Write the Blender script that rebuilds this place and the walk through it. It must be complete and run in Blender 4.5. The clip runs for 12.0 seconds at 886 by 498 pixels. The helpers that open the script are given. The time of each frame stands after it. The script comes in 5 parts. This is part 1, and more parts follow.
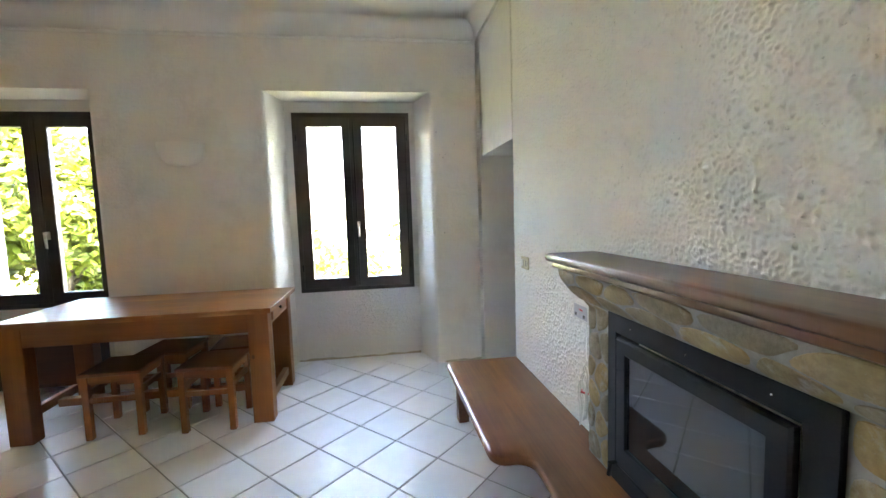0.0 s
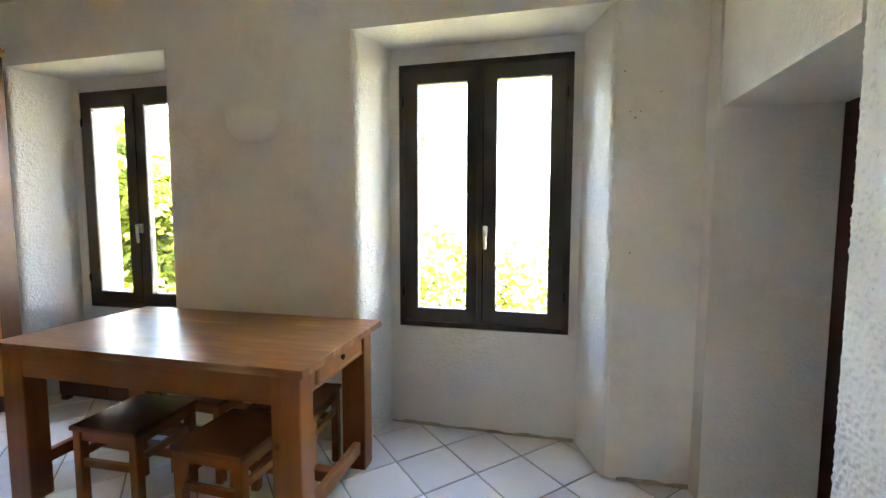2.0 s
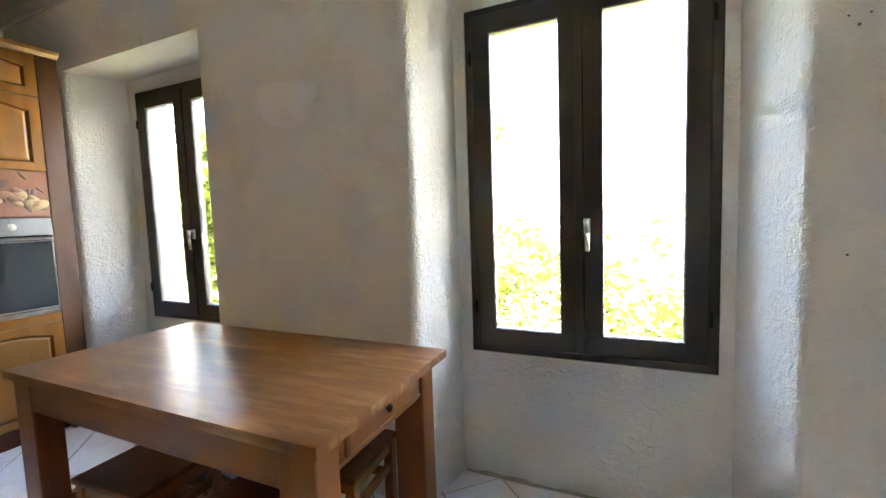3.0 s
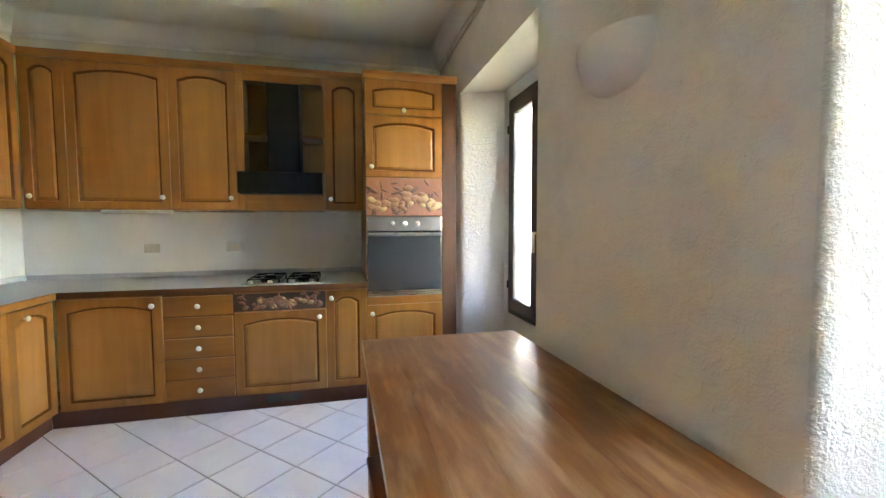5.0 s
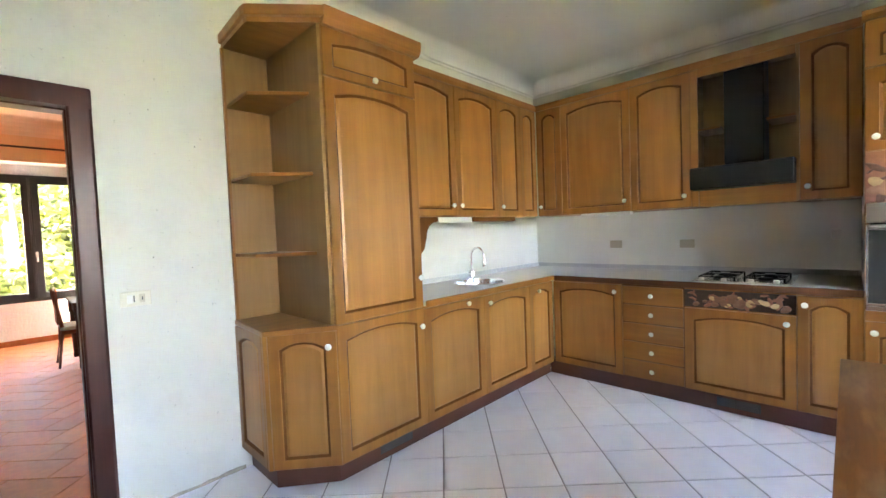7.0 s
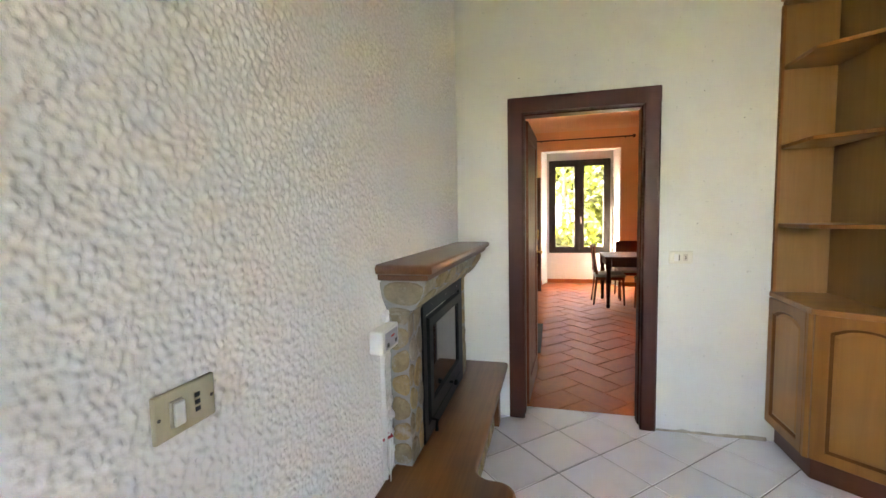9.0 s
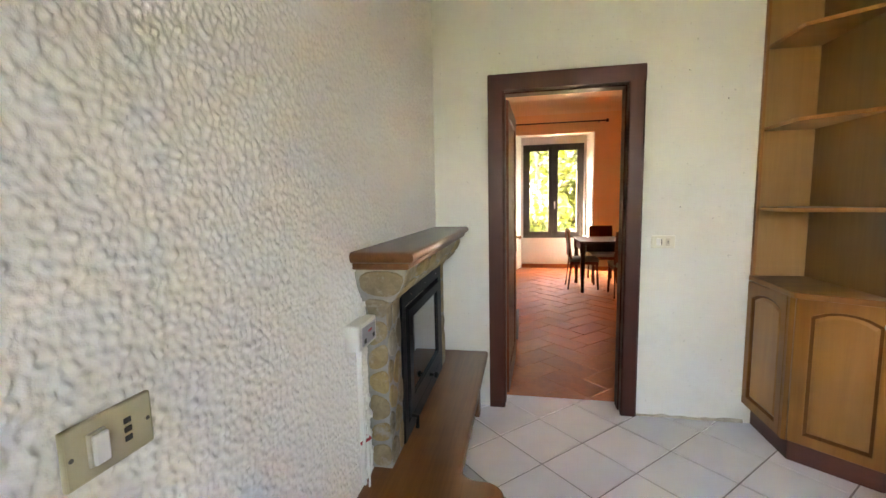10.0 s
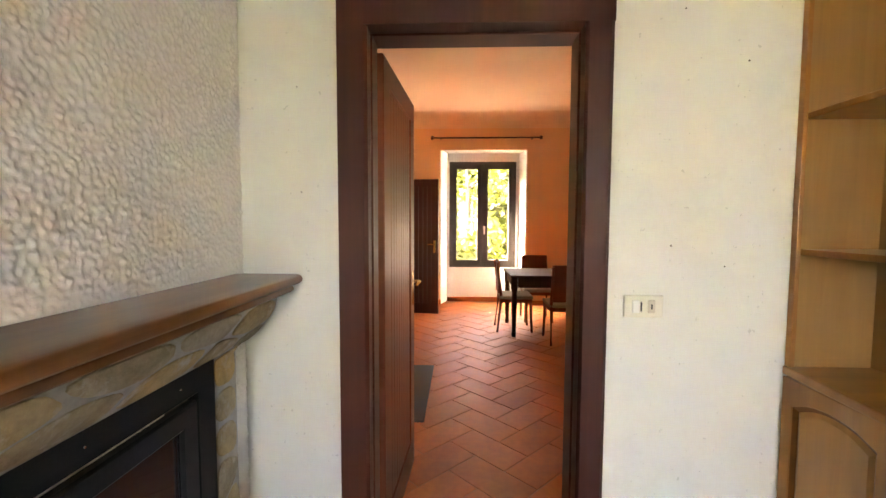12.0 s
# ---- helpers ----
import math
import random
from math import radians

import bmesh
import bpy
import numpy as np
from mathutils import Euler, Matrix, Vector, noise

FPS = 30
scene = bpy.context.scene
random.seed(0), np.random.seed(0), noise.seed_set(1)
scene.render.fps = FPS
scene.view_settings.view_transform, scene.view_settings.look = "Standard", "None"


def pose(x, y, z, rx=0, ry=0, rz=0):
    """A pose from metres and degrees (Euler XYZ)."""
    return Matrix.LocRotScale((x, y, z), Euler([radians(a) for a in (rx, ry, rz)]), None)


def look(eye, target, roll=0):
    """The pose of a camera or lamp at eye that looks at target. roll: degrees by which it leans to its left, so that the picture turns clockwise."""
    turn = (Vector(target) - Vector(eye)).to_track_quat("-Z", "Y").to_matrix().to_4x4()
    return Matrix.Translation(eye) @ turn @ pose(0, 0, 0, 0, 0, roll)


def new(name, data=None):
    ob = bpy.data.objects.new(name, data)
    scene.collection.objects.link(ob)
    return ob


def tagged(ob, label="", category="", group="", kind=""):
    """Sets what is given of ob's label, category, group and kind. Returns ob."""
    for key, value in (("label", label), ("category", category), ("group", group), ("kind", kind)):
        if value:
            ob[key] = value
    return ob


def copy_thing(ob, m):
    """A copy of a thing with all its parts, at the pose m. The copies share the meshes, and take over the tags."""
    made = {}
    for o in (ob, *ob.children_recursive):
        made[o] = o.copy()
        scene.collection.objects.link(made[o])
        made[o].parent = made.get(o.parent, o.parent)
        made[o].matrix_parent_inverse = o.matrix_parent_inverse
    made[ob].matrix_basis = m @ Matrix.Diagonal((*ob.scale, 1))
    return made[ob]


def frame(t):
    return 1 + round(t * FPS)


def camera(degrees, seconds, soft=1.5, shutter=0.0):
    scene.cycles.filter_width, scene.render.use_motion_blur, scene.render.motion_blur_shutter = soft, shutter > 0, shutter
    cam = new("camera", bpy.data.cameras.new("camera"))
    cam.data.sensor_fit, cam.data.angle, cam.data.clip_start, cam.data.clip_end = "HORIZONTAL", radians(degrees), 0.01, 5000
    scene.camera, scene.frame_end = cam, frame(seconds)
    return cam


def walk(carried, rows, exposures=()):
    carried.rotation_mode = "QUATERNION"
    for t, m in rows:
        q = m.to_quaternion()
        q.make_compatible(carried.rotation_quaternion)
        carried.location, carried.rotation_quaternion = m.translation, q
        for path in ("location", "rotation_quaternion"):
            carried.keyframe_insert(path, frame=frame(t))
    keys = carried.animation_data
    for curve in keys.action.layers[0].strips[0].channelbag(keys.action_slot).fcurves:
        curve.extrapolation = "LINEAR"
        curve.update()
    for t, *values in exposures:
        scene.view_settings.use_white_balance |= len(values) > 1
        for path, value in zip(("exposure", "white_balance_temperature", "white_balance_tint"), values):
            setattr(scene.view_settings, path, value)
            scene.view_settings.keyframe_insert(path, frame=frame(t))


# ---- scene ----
cam = camera(93.5, 12.0)
PATH = [
    (0, (-0.096, 0.218, 1.404), (0.199, 2.189, 1.231), -1.8),
    (0.5, (-0.011, 0.599, 1.413), (0.157, 2.589, 1.316), -1.1),
    (1, (0.013, 0.966, 1.39), (-0.037, 2.962, 1.276), -1.7),
    (1.5, (0.031, 1.355, 1.397), (-0.151, 3.34, 1.235), -3.0),
    (2, (0.036, 1.709, 1.397), (-0.412, 3.652, 1.248), 0.1),
    (2.5, (-0.04, 2.029, 1.4), (-0.624, 3.939, 1.283), -1.2),
    (3, (-0.122, 2.334, 1.384), (-0.937, 4.153, 1.223), -2.0),
    (3.2, (-0.139, 2.443, 1.389), (-1.162, 4.154, 1.229), -0.9),
    (4.8, (-0.352, 2.978, 1.385), (-2.213, 3.700, 1.235), -0.3),
    (5, (-0.363, 3.035, 1.391), (-2.304, 3.504, 1.276), -0.2),
    (5.5, (-0.392, 3.113, 1.415), (-2.381, 2.924, 1.344), -0.6),
    (6, (-0.337, 3.099, 1.414), (-2.21, 2.399, 1.369), -1.6),
    (6.5, (-0.23, 3.121, 1.404), (-1.941, 2.09, 1.313), -2.1),
    (7, (-0.151, 3.15, 1.391), (-1.581, 1.754, 1.311), -2.3),
    (7.5, (-0.132, 3.214, 1.406), (-1.064, 1.446, 1.333), -0.8),
    (7.7, (-0.116, 3.237, 1.383), (-0.831, 1.371, 1.312), 0.2),
    (9.3, (0.265, 3.336, 1.393), (0.833, 1.428, 1.203), -1.7),
    (9.5, (0.29, 3.316, 1.401), (0.81, 1.397, 1.183), -2.0),
    (10, (0.261, 3.207, 1.378), (0.635, 1.255, 1.154), -1.2),
    (10.5, (0.164, 2.995, 1.39), (0.494, 1.029, 1.225), 0.4),
    (11, (0.122, 2.72, 1.377), (0.415, 0.75, 1.201), 0.9),
    (11.5, (0.114, 2.344, 1.384), (0.263, 0.361, 1.177), -0.3),
    (12, (0.057, 1.943, 1.394), (0.137, -0.052, 1.27), 0.2),
]
EXPOSURES = [(0.0, 6.76, 7300, 15), (1.5, 6.56, 7600, 16), (3.0, 6.54, 7600, 17), (5.0, 6.84, 7600, 18), (5.5, 6.95, 6850, 14), (6.0, 6.94, 6400, 14), (6.5, 7.03, 6700, 17), (7.0, 6.88, 7050, 20), (7.5, 6.74, 7100, 21), (9.5, 6.27, 8400, 22), (10.5, 6.48, 8600, 23), (11.5, 6.65, 8950, 25), (12.0, 6.66, 9100, 27)]
walk(cam, [(t, look(eye, target, roll)) for t, eye, target, roll in PATH], EXPOSURES)

# ---- daylight ----
SUN_EL, SUN_AZ = 48.0, 116.0  # degrees; azimuth clockwise from +y
world = bpy.data.worlds.new("world")
scene.world = world
world.use_nodes = True
wn = world.node_tree
sky = wn.nodes.new("ShaderNodeTexSky")
sky.sky_type = 'NISHITA'
sky.sun_disc = False
sky.sun_elevation, sky.sun_rotation = radians(SUN_EL), radians(SUN_AZ)
wbg = wn.nodes["Background"]
wbg.inputs[1].default_value = 0.15
wn.links.new(sky.outputs[0], wbg.inputs[0])
sd = bpy.data.lights.new("sun", 'SUN')
sd.energy, sd.angle, sd.color = 4.6, radians(0.5), (1.0, 0.95, 0.86)
sun = new("sun", sd)
_az, _el = radians(SUN_AZ), radians(SUN_EL)
sun.matrix_world = look((0, 0, 20), (-math.sin(_az) * math.cos(_el), -math.cos(_az) * math.cos(_el), 20 - math.sin(_el)))

# ---- materials ----
MATS = {}


def nodes_of(name):
    m = bpy.data.materials.new(name)
    m.use_nodes = True
    t = m.node_tree
    MATS[name] = m
    return m, t, t.nodes["Principled BSDF"]


def ramp(t, fac, stops):
    r = t.nodes.new("ShaderNodeValToRGB")
    els = r.color_ramp.elements
    while len(els) < len(stops):
        els.new(0.5)
    for e, (p, c) in zip(els, stops):
        e.position, e.color = p, (*c, 1)
    t.links.new(fac, r.inputs[0])
    return r.outputs[0]


def coords(t, scale=(1, 1, 1), generated="Object"):
    c = t.nodes.new("ShaderNodeTexCoord")
    mp = t.nodes.new("ShaderNodeMapping")
    mp.inputs["Scale"].default_value = scale
    t.links.new(c.outputs[generated], mp.inputs[0])
    return mp.outputs[0]


def noise_tex(t, vec, scale, detail=4, rough=0.55, distort=0.0):
    n = t.nodes.new("ShaderNodeTexNoise")
    n.inputs["Scale"].default_value = scale
    n.inputs["Detail"].default_value = detail
    n.inputs["Roughness"].default_value = rough
    n.inputs["Distortion"].default_value = distort
    t.links.new(vec, n.inputs["Vector"])
    return n.outputs["Fac"]


def mixc(t, fac, a, b, mode='MIX'):
    m = t.nodes.new("ShaderNodeMix")
    m.data_type, m.blend_type = 'RGBA', mode
    for k, v in ((0, fac), (6, a), (7, b)):
        if isinstance(v, (int, float)):
            m.inputs[k].default_value = v
        elif isinstance(v, tuple):
            m.inputs[k].default_value = (*v, 1)
        else:
            t.links.new(v, m.inputs[k])
    return m.outputs[2]


def bump(t, p, height, strength, dist):
    b = t.nodes.new("ShaderNodeBump")
    b.inputs["Strength"].default_value, b.inputs["Distance"].default_value = strength, dist
    t.links.new(height, b.inputs["Height"])
    t.links.new(b.outputs[0], p.inputs["Normal"])


def per_object(t, col, amount=0.12):
    """Lighter or darker from piece to piece."""
    o = t.nodes.new("ShaderNodeObjectInfo")
    r = ramp(t, o.outputs["Random"], [(0, (1 - amount,) * 3), (1, (1.0,) * 3)])
    return mixc(t, 1.0, col, r, 'MULTIPLY')


def paint(name, c, rough=0.6, metal=0.0, var=0.08, fine=60, coarse=2.5, bmp=0.1, dist=0.002, spec=0.5, obj=0.0, stain=None):
    m, t, p = nodes_of(name)
    v = coords(t)
    f1, f2 = noise_tex(t, v, coarse), noise_tex(t, v, fine)
    dark = tuple(x * (1 - var * 2) for x in c)
    col = ramp(t, f1, [(0.3, dark), (0.65, c)])
    col = mixc(t, 0.35, col, ramp(t, f2, [(0.35, dark), (0.6, c)]))
    if stain:
        f3 = noise_tex(t, v, 1.3, 6, 0.65)
        col = mixc(t, ramp(t, f3, [(0.56, (0, 0, 0)), (0.72, (0.6, 0.6, 0.6))]), col, stain)
    if obj:
        col = per_object(t, col, obj)
    t.links.new(col, p.inputs["Base Color"])
    p.inputs["Metallic"].default_value = metal
    p.inputs["Specular IOR Level"].default_value = spec
    rr = t.nodes.new("ShaderNodeMapRange")
    rr.inputs[3].default_value, rr.inputs[4].default_value = rough * 0.85, min(1, rough * 1.15)
    t.links.new(f1, rr.inputs[0])
    t.links.new(rr.outputs[0], p.inputs["Roughness"])
    if bmp:
        bump(t, p, f2, bmp, dist)
    return m


def wood(name, light, dark, axis=2, rough=0.4, coat=0.0, fine=1.0, obj=0.15, knots=False, contrast=1.0, fibre=0.3, spec=0.5, worn=None, swirl=1.2, coat_rough=0.2):
    """Grain runs along the local axis given."""
    m, t, p = nodes_of(name)
    sc = [14.0 * fine] * 3
    sc[axis] = 0.9 * fine
    v = coords(t, tuple(sc))
    f1 = noise_tex(t, v, 1.0, 5, 0.6, swirl)
    sc2 = [110.0 * fine] * 3
    sc2[axis] = 3.0 * fine
    f2 = noise_tex(t, coords(t, tuple(sc2)), 1.0, 3, 0.6)
    col = ramp(t, f1, [(0.5 - 0.2 / contrast, dark), (0.5 + 0.16 / contrast, light)])
    col = mixc(t, fibre, col, ramp(t, f2, [(0.35, dark), (0.6, light)]))
    f3 = noise_tex(t, coords(t), 1.7, 3, 0.6)
    col = mixc(t, 0.4, col, ramp(t, f3, [(0.35, dark), (0.6, light)]))
    if knots:
        vo = t.nodes.new("ShaderNodeTexVoronoi")
        vo.inputs["Scale"].default_value = 1.0
        ks = [4.5] * 3
        ks[axis] = 3.0
        t.links.new(coords(t, tuple(ks)), vo.inputs["Vector"])
        k = ramp(t, vo.outputs["Distance"], [(0.03, (0.75,) * 3), (0.06, (0, 0, 0))])
        col = mixc(t, k, col, tuple(x * 0.35 for x in dark))
    if worn:
        ws = [15.0] * 3
        ws[axis] = 3.0
        fw = noise_tex(t, coords(t, tuple(ws)), 1.0, 4, 0.55, 0.0)
        mask = ramp(t, fw, [(0.46, (0, 0, 0)), (0.72, (0.8, 0.8, 0.8))])
        col = mixc(t, mask, col, worn)
        rr = t.nodes.new("ShaderNodeMapRange")
        rr.inputs[1].default_value, rr.inputs[2].default_value = 0.4, 0.65
        rr.inputs[3].default_value, rr.inputs[4].default_value = rough * 0.95, rough * 1.3
        t.links.new(fw, rr.inputs[0])
    if obj:
        col = per_object(t, col, obj)
    t.links.new(col, p.inputs["Base Color"])
    p.inputs["Roughness"].default_value = rough
    if worn:
        t.links.new(rr.outputs[0], p.inputs["Roughness"])
    p.inputs["Coat Weight"].default_value = coat
    p.inputs["Specular IOR Level"].default_value = spec
    p.inputs["Coat Roughness"].default_value = coat_rough
    bump(t, p, f2, 0.12, 0.001)
    return m


def stucco(name, c, strength, dist, scale, dirt=0.0, dirt_c=(0.35, 0.31, 0.25)):
    m, t, p = nodes_of(name)
    v = coords(t)
    big = noise_tex(t, v, scale, 3, 0.55, 0.6)
    small = noise_tex(t, v, scale * 4.5, 3, 0.6)
    h = mixc(t, 0.35, big, small)
    wide = noise_tex(t, v, 0.9, 5, 0.6)
    col = ramp(t, wide, [(0.3, tuple(x * 0.93 for x in c)), (0.7, c)])
    spots = noise_tex(t, v, 55, 2, 0.5)
    col = mixc(t, ramp(t, spots, [(0.71, (0, 0, 0)), (0.76, (0.5,) * 3)]), col, tuple(x * 0.55 for x in c))
    if dirt:
        d = noise_tex(t, v, 2.2, 6, 0.7)
        col = mixc(t, ramp(t, d, [(0.52, (0, 0, 0)), (0.74, (dirt,) * 3)]), col, dirt_c)
    t.links.new(col, p.inputs["Base Color"])
    p.inputs["Roughness"].default_value = 0.85
    p.inputs["Specular IOR Level"].default_value = 0.25
    bump(t, p, h, strength, dist)
    return m


stucco("plaster", (0.85, 0.825, 0.78), 0.85, 0.011, 26, 0.22)
stucco("plaster_reveal", (0.78, 0.77, 0.75), 1.0, 0.02, 28)
stucco("plaster_rough", (0.92, 0.90, 0.85), 0.35, 0.004, 70)
stucco("plaster_cream", (0.75, 0.745, 0.67), 0.35, 0.004, 34, 0.16)
stucco("plaster_orange", (0.85, 0.46, 0.24), 0.3, 0.004, 30)
stucco("plaster_apricot", (0.85, 0.52, 0.30), 0.3, 0.004, 30)
stucco("plaster_pale", (0.85, 0.60, 0.42), 0.3, 0.004, 30)
stucco("ceiling_white", (0.87, 0.87, 0.84), 0.2, 0.004, 20)
paint("render_outside", (0.75, 0.72, 0.66), 0.9, bmp=0.3)
paint("tile", (0.90, 0.90, 0.93), 0.31, var=0.025, fine=9, coarse=3, bmp=0.06, dist=0.001, obj=0.05, spec=0.24)
paint("grout", (0.36, 0.35, 0.35), 0.9, bmp=0.3)
paint("terracotta", (0.56, 0.155, 0.038), 0.55, var=0.14, fine=22, coarse=5, bmp=0.15, dist=0.002, obj=0.2, spec=0.25)
paint("terracotta_grout", (0.34, 0.16, 0.08), 0.9)
wood("oak", (0.42, 0.168, 0.030), (0.22, 0.080, 0.013), 2, 0.38, 0.16, fibre=0.14, spec=0.45, swirl=0.5)
wood("oak_h", (0.42, 0.168, 0.030), (0.22, 0.080, 0.013), 0, 0.38, 0.16, fibre=0.14, spec=0.45, swirl=0.5)
wood("oak_panel", (0.52, 0.23, 0.054), (0.33, 0.13, 0.026), 2, 0.38, 0.16, fibre=0.14, spec=0.45, swirl=0.4, obj=0.22)
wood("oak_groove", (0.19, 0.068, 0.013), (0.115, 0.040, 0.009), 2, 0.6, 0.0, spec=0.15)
wood("oak_inside", (0.34, 0.18, 0.06), (0.25, 0.125, 0.036), 2, 0.45, 0.1, fibre=0.15)
wood("plinth_wood", (0.13, 0.036, 0.018), (0.085, 0.024, 0.012), 0, 0.4, 0.2)
wood("end_panel_wood", (0.12, 0.045, 0.016), (0.07, 0.026, 0.010), 2, 0.4, 0.1)
wood("pine", (0.35, 0.125, 0.033), (0.18, 0.056, 0.014), 0, 0.33, 0.12, knots=True, spec=0.4, swirl=0.3)
wood("pine_top", (0.40, 0.150, 0.044), (0.19, 0.058, 0.015), 0, 0.33, 0.08, fibre=0.25, contrast=0.9, spec=0.42, swirl=0.6, worn=(0.58, 0.32, 0.15), obj=0.25)
wood("pine_leg", (0.35, 0.122, 0.031), (0.20, 0.063, 0.016), 2, 0.38, 0.15, knots=True, spec=0.4, swirl=0.4)
wood("stool_seat_wood", (0.22, 0.072, 0.022), (0.12, 0.037, 0.012), 0, 0.4, 0.08, spec=0.35)
wood("chestnut", (0.215, 0.080, 0.022), (0.085, 0.028, 0.008), 1, 0.45, 0.6, knots=True, spec=0.3, swirl=0.5, contrast=1.3, coat_rough=0.09)
wood("chest_wood", (0.10, 0.036, 0.014), (0.06, 0.020, 0.008), 0, 0.5, 0.05, spec=0.3)
wood("chestnut_bench", (0.32, 0.130, 0.043), (0.14, 0.050, 0.016), 1, 0.40, 0.6, knots=True, spec=0.3, swirl=0.6, contrast=1.2, coat_rough=0.10)
wood("dark_door", (0.085, 0.020, 0.009), (0.045, 0.010, 0.005), 2, 0.4, 0.1, spec=0.3)
wood("door_leaf_wood", (0.17, 0.046, 0.017), (0.10, 0.027, 0.010), 2, 0.42, 0.1, spec=0.35)
wood("window_wood", (0.050, 0.040, 0.034), (0.030, 0.024, 0.020), 2, 0.5)
wood("cherry", (0.23, 0.055, 0.018), (0.13, 0.030, 0.011), 2, 0.45, 0.0, spec=0.3)
wood("table_dark", (0.085, 0.028, 0.014), (0.045, 0.015, 0.009), 0, 0.6, 0.0, spec=0.12)
paint("knob_white", (0.85, 0.84, 0.80), 0.15, var=0.02, bmp=0)
paint("worktop", (0.63, 0.64, 0.64), 0.3, var=0.14, fine=160, coarse=90, bmp=0.02)
paint("splash", (0.86, 0.85, 0.79), 0.35, var=0.03, bmp=0.05)
paint("steel", (0.70, 0.70, 0.69), 0.22, 1.0, var=0.05, bmp=0.03)
paint("chrome", (0.8, 0.8, 0.8), 0.08, 1.0, var=0.02, bmp=0)
paint("iron", (0.014, 0.014, 0.014), 0.5, 0.0, var=0.2, fine=120, bmp=0.15, dist=0.001, spec=0.15)
paint("hood_black", (0.009, 0.011, 0.011), 0.42, 0.0, var=0.2, bmp=0.05, spec=0.22)
paint("oven_glass", (0.02, 0.022, 0.024), 0.04, 0.0, var=0.05, bmp=0, spec=1.0)
paint("oven_mirror", (0.06, 0.065, 0.065), 0.04, 0.3, var=0.05, bmp=0, spec=1.0)
paint("plastic_white", (0.80, 0.79, 0.74), 0.4, var=0.04, bmp=0)
paint("plastic_pale", (0.74, 0.71, 0.58), 0.4, var=0.04, bmp=0)
paint("plastic_cream", (0.56, 0.49, 0.31), 0.4, var=0.04, bmp=0)
paint("plastic_beige", (0.58, 0.53, 0.40), 0.4, var=0.04, bmp=0)
paint("plastic_dark", (0.05, 0.05, 0.05), 0.4, bmp=0)
paint("label_red", (0.55, 0.06, 0.07), 0.5, bmp=0)
paint("label_grey", (0.5, 0.5, 0.53), 0.5, bmp=0)
paint("handle_metal", (0.62, 0.58, 0.50), 0.35, 0.6, bmp=0)
paint("brass", (0.55, 0.38, 0.16), 0.25, 1.0, bmp=0)
paint("gypsum", (0.86, 0.84, 0.80), 0.7, var=0.04, bmp=0.1)
paint("mat_grey", (0.09, 0.09, 0.08), 0.95, bmp=0.6, fine=200)
paint("seat_fabric", (0.30, 0.27, 0.22), 0.9, bmp=0.4, fine=180)
paint("firebrick", (0.10, 0.085, 0.07), 0.9, var=0.25, bmp=0.4, dist=0.006, fine=25)
def rubble(name):
    """Field stones whose tint goes from ochre to grey, smeared with mortar."""
    m, t, p = nodes_of(name)
    v = coords(t)
    o = t.nodes.new("ShaderNodeObjectInfo")
    tint = ramp(t, o.outputs["Random"], [(0.0, (0.44, 0.31, 0.14)), (0.3, (0.38, 0.29, 0.16)), (0.55, (0.29, 0.25, 0.18)), (0.8, (0.48, 0.35, 0.17)), (1.0, (0.38, 0.34, 0.27))])
    f1, f2 = noise_tex(t, v, 9, 6, 0.65, 0.5), noise_tex(t, v, 60, 4, 0.6)
    col = mixc(t, 1.0, tint, ramp(t, f1, [(0.3, (0.62, 0.60, 0.56)), (0.65, (1.0, 1.0, 1.0))]), 'MULTIPLY')
    col = mixc(t, 0.4, col, mixc(t, 1.0, col, ramp(t, f2, [(0.35, (0.6,) * 3), (0.65, (1.0,) * 3)]), 'MULTIPLY'))
    f3 = noise_tex(t, v, 14, 6, 0.7)
    col = mixc(t, ramp(t, f3, [(0.54, (0, 0, 0)), (0.68, (0.7,) * 3)]), col, (0.42, 0.40, 0.35))
    t.links.new(col, p.inputs["Base Color"])
    p.inputs["Roughness"].default_value = 0.85
    p.inputs["Specular IOR Level"].default_value = 0.25
    bump(t, p, mixc(t, 0.5, f1, f2), 0.8, 0.008)


rubble("stone")
paint("mortar", (0.35, 0.335, 0.295), 0.95, var=0.22, fine=26, bmp=0.7, dist=0.008)
paint("grime", (0.60, 0.54, 0.42), 0.9, var=0.25, fine=30, bmp=0.6, dist=0.006)
paint("mortar_dark", (0.16, 0.14, 0.12), 0.9, bmp=0)


def foliage(name, c, through_c):
    """Leaves that let part of the sunlight through."""
    m, t, p = nodes_of(name)
    f = noise_tex(t, coords(t), 1.5, 4, 0.6)
    t.links.new(ramp(t, f, [(0.3, tuple(x * 0.5 for x in c)), (0.65, c)]), p.inputs["Base Color"])
    p.inputs["Roughness"].default_value = 0.55
    tr = t.nodes.new("ShaderNodeBsdfTranslucent")
    t.links.new(ramp(t, f, [(0.3, tuple(x * 0.6 for x in through_c)), (0.65, through_c)]), tr.inputs[0])
    mx = t.nodes.new("ShaderNodeMixShader")
    mx.inputs[0].default_value = 0.4
    t.links.new(p.outputs[0], mx.inputs[1])
    t.links.new(tr.outputs[0], mx.inputs[2])
    t.links.new(mx.outputs[0], t.nodes["Material Output"].inputs[0])


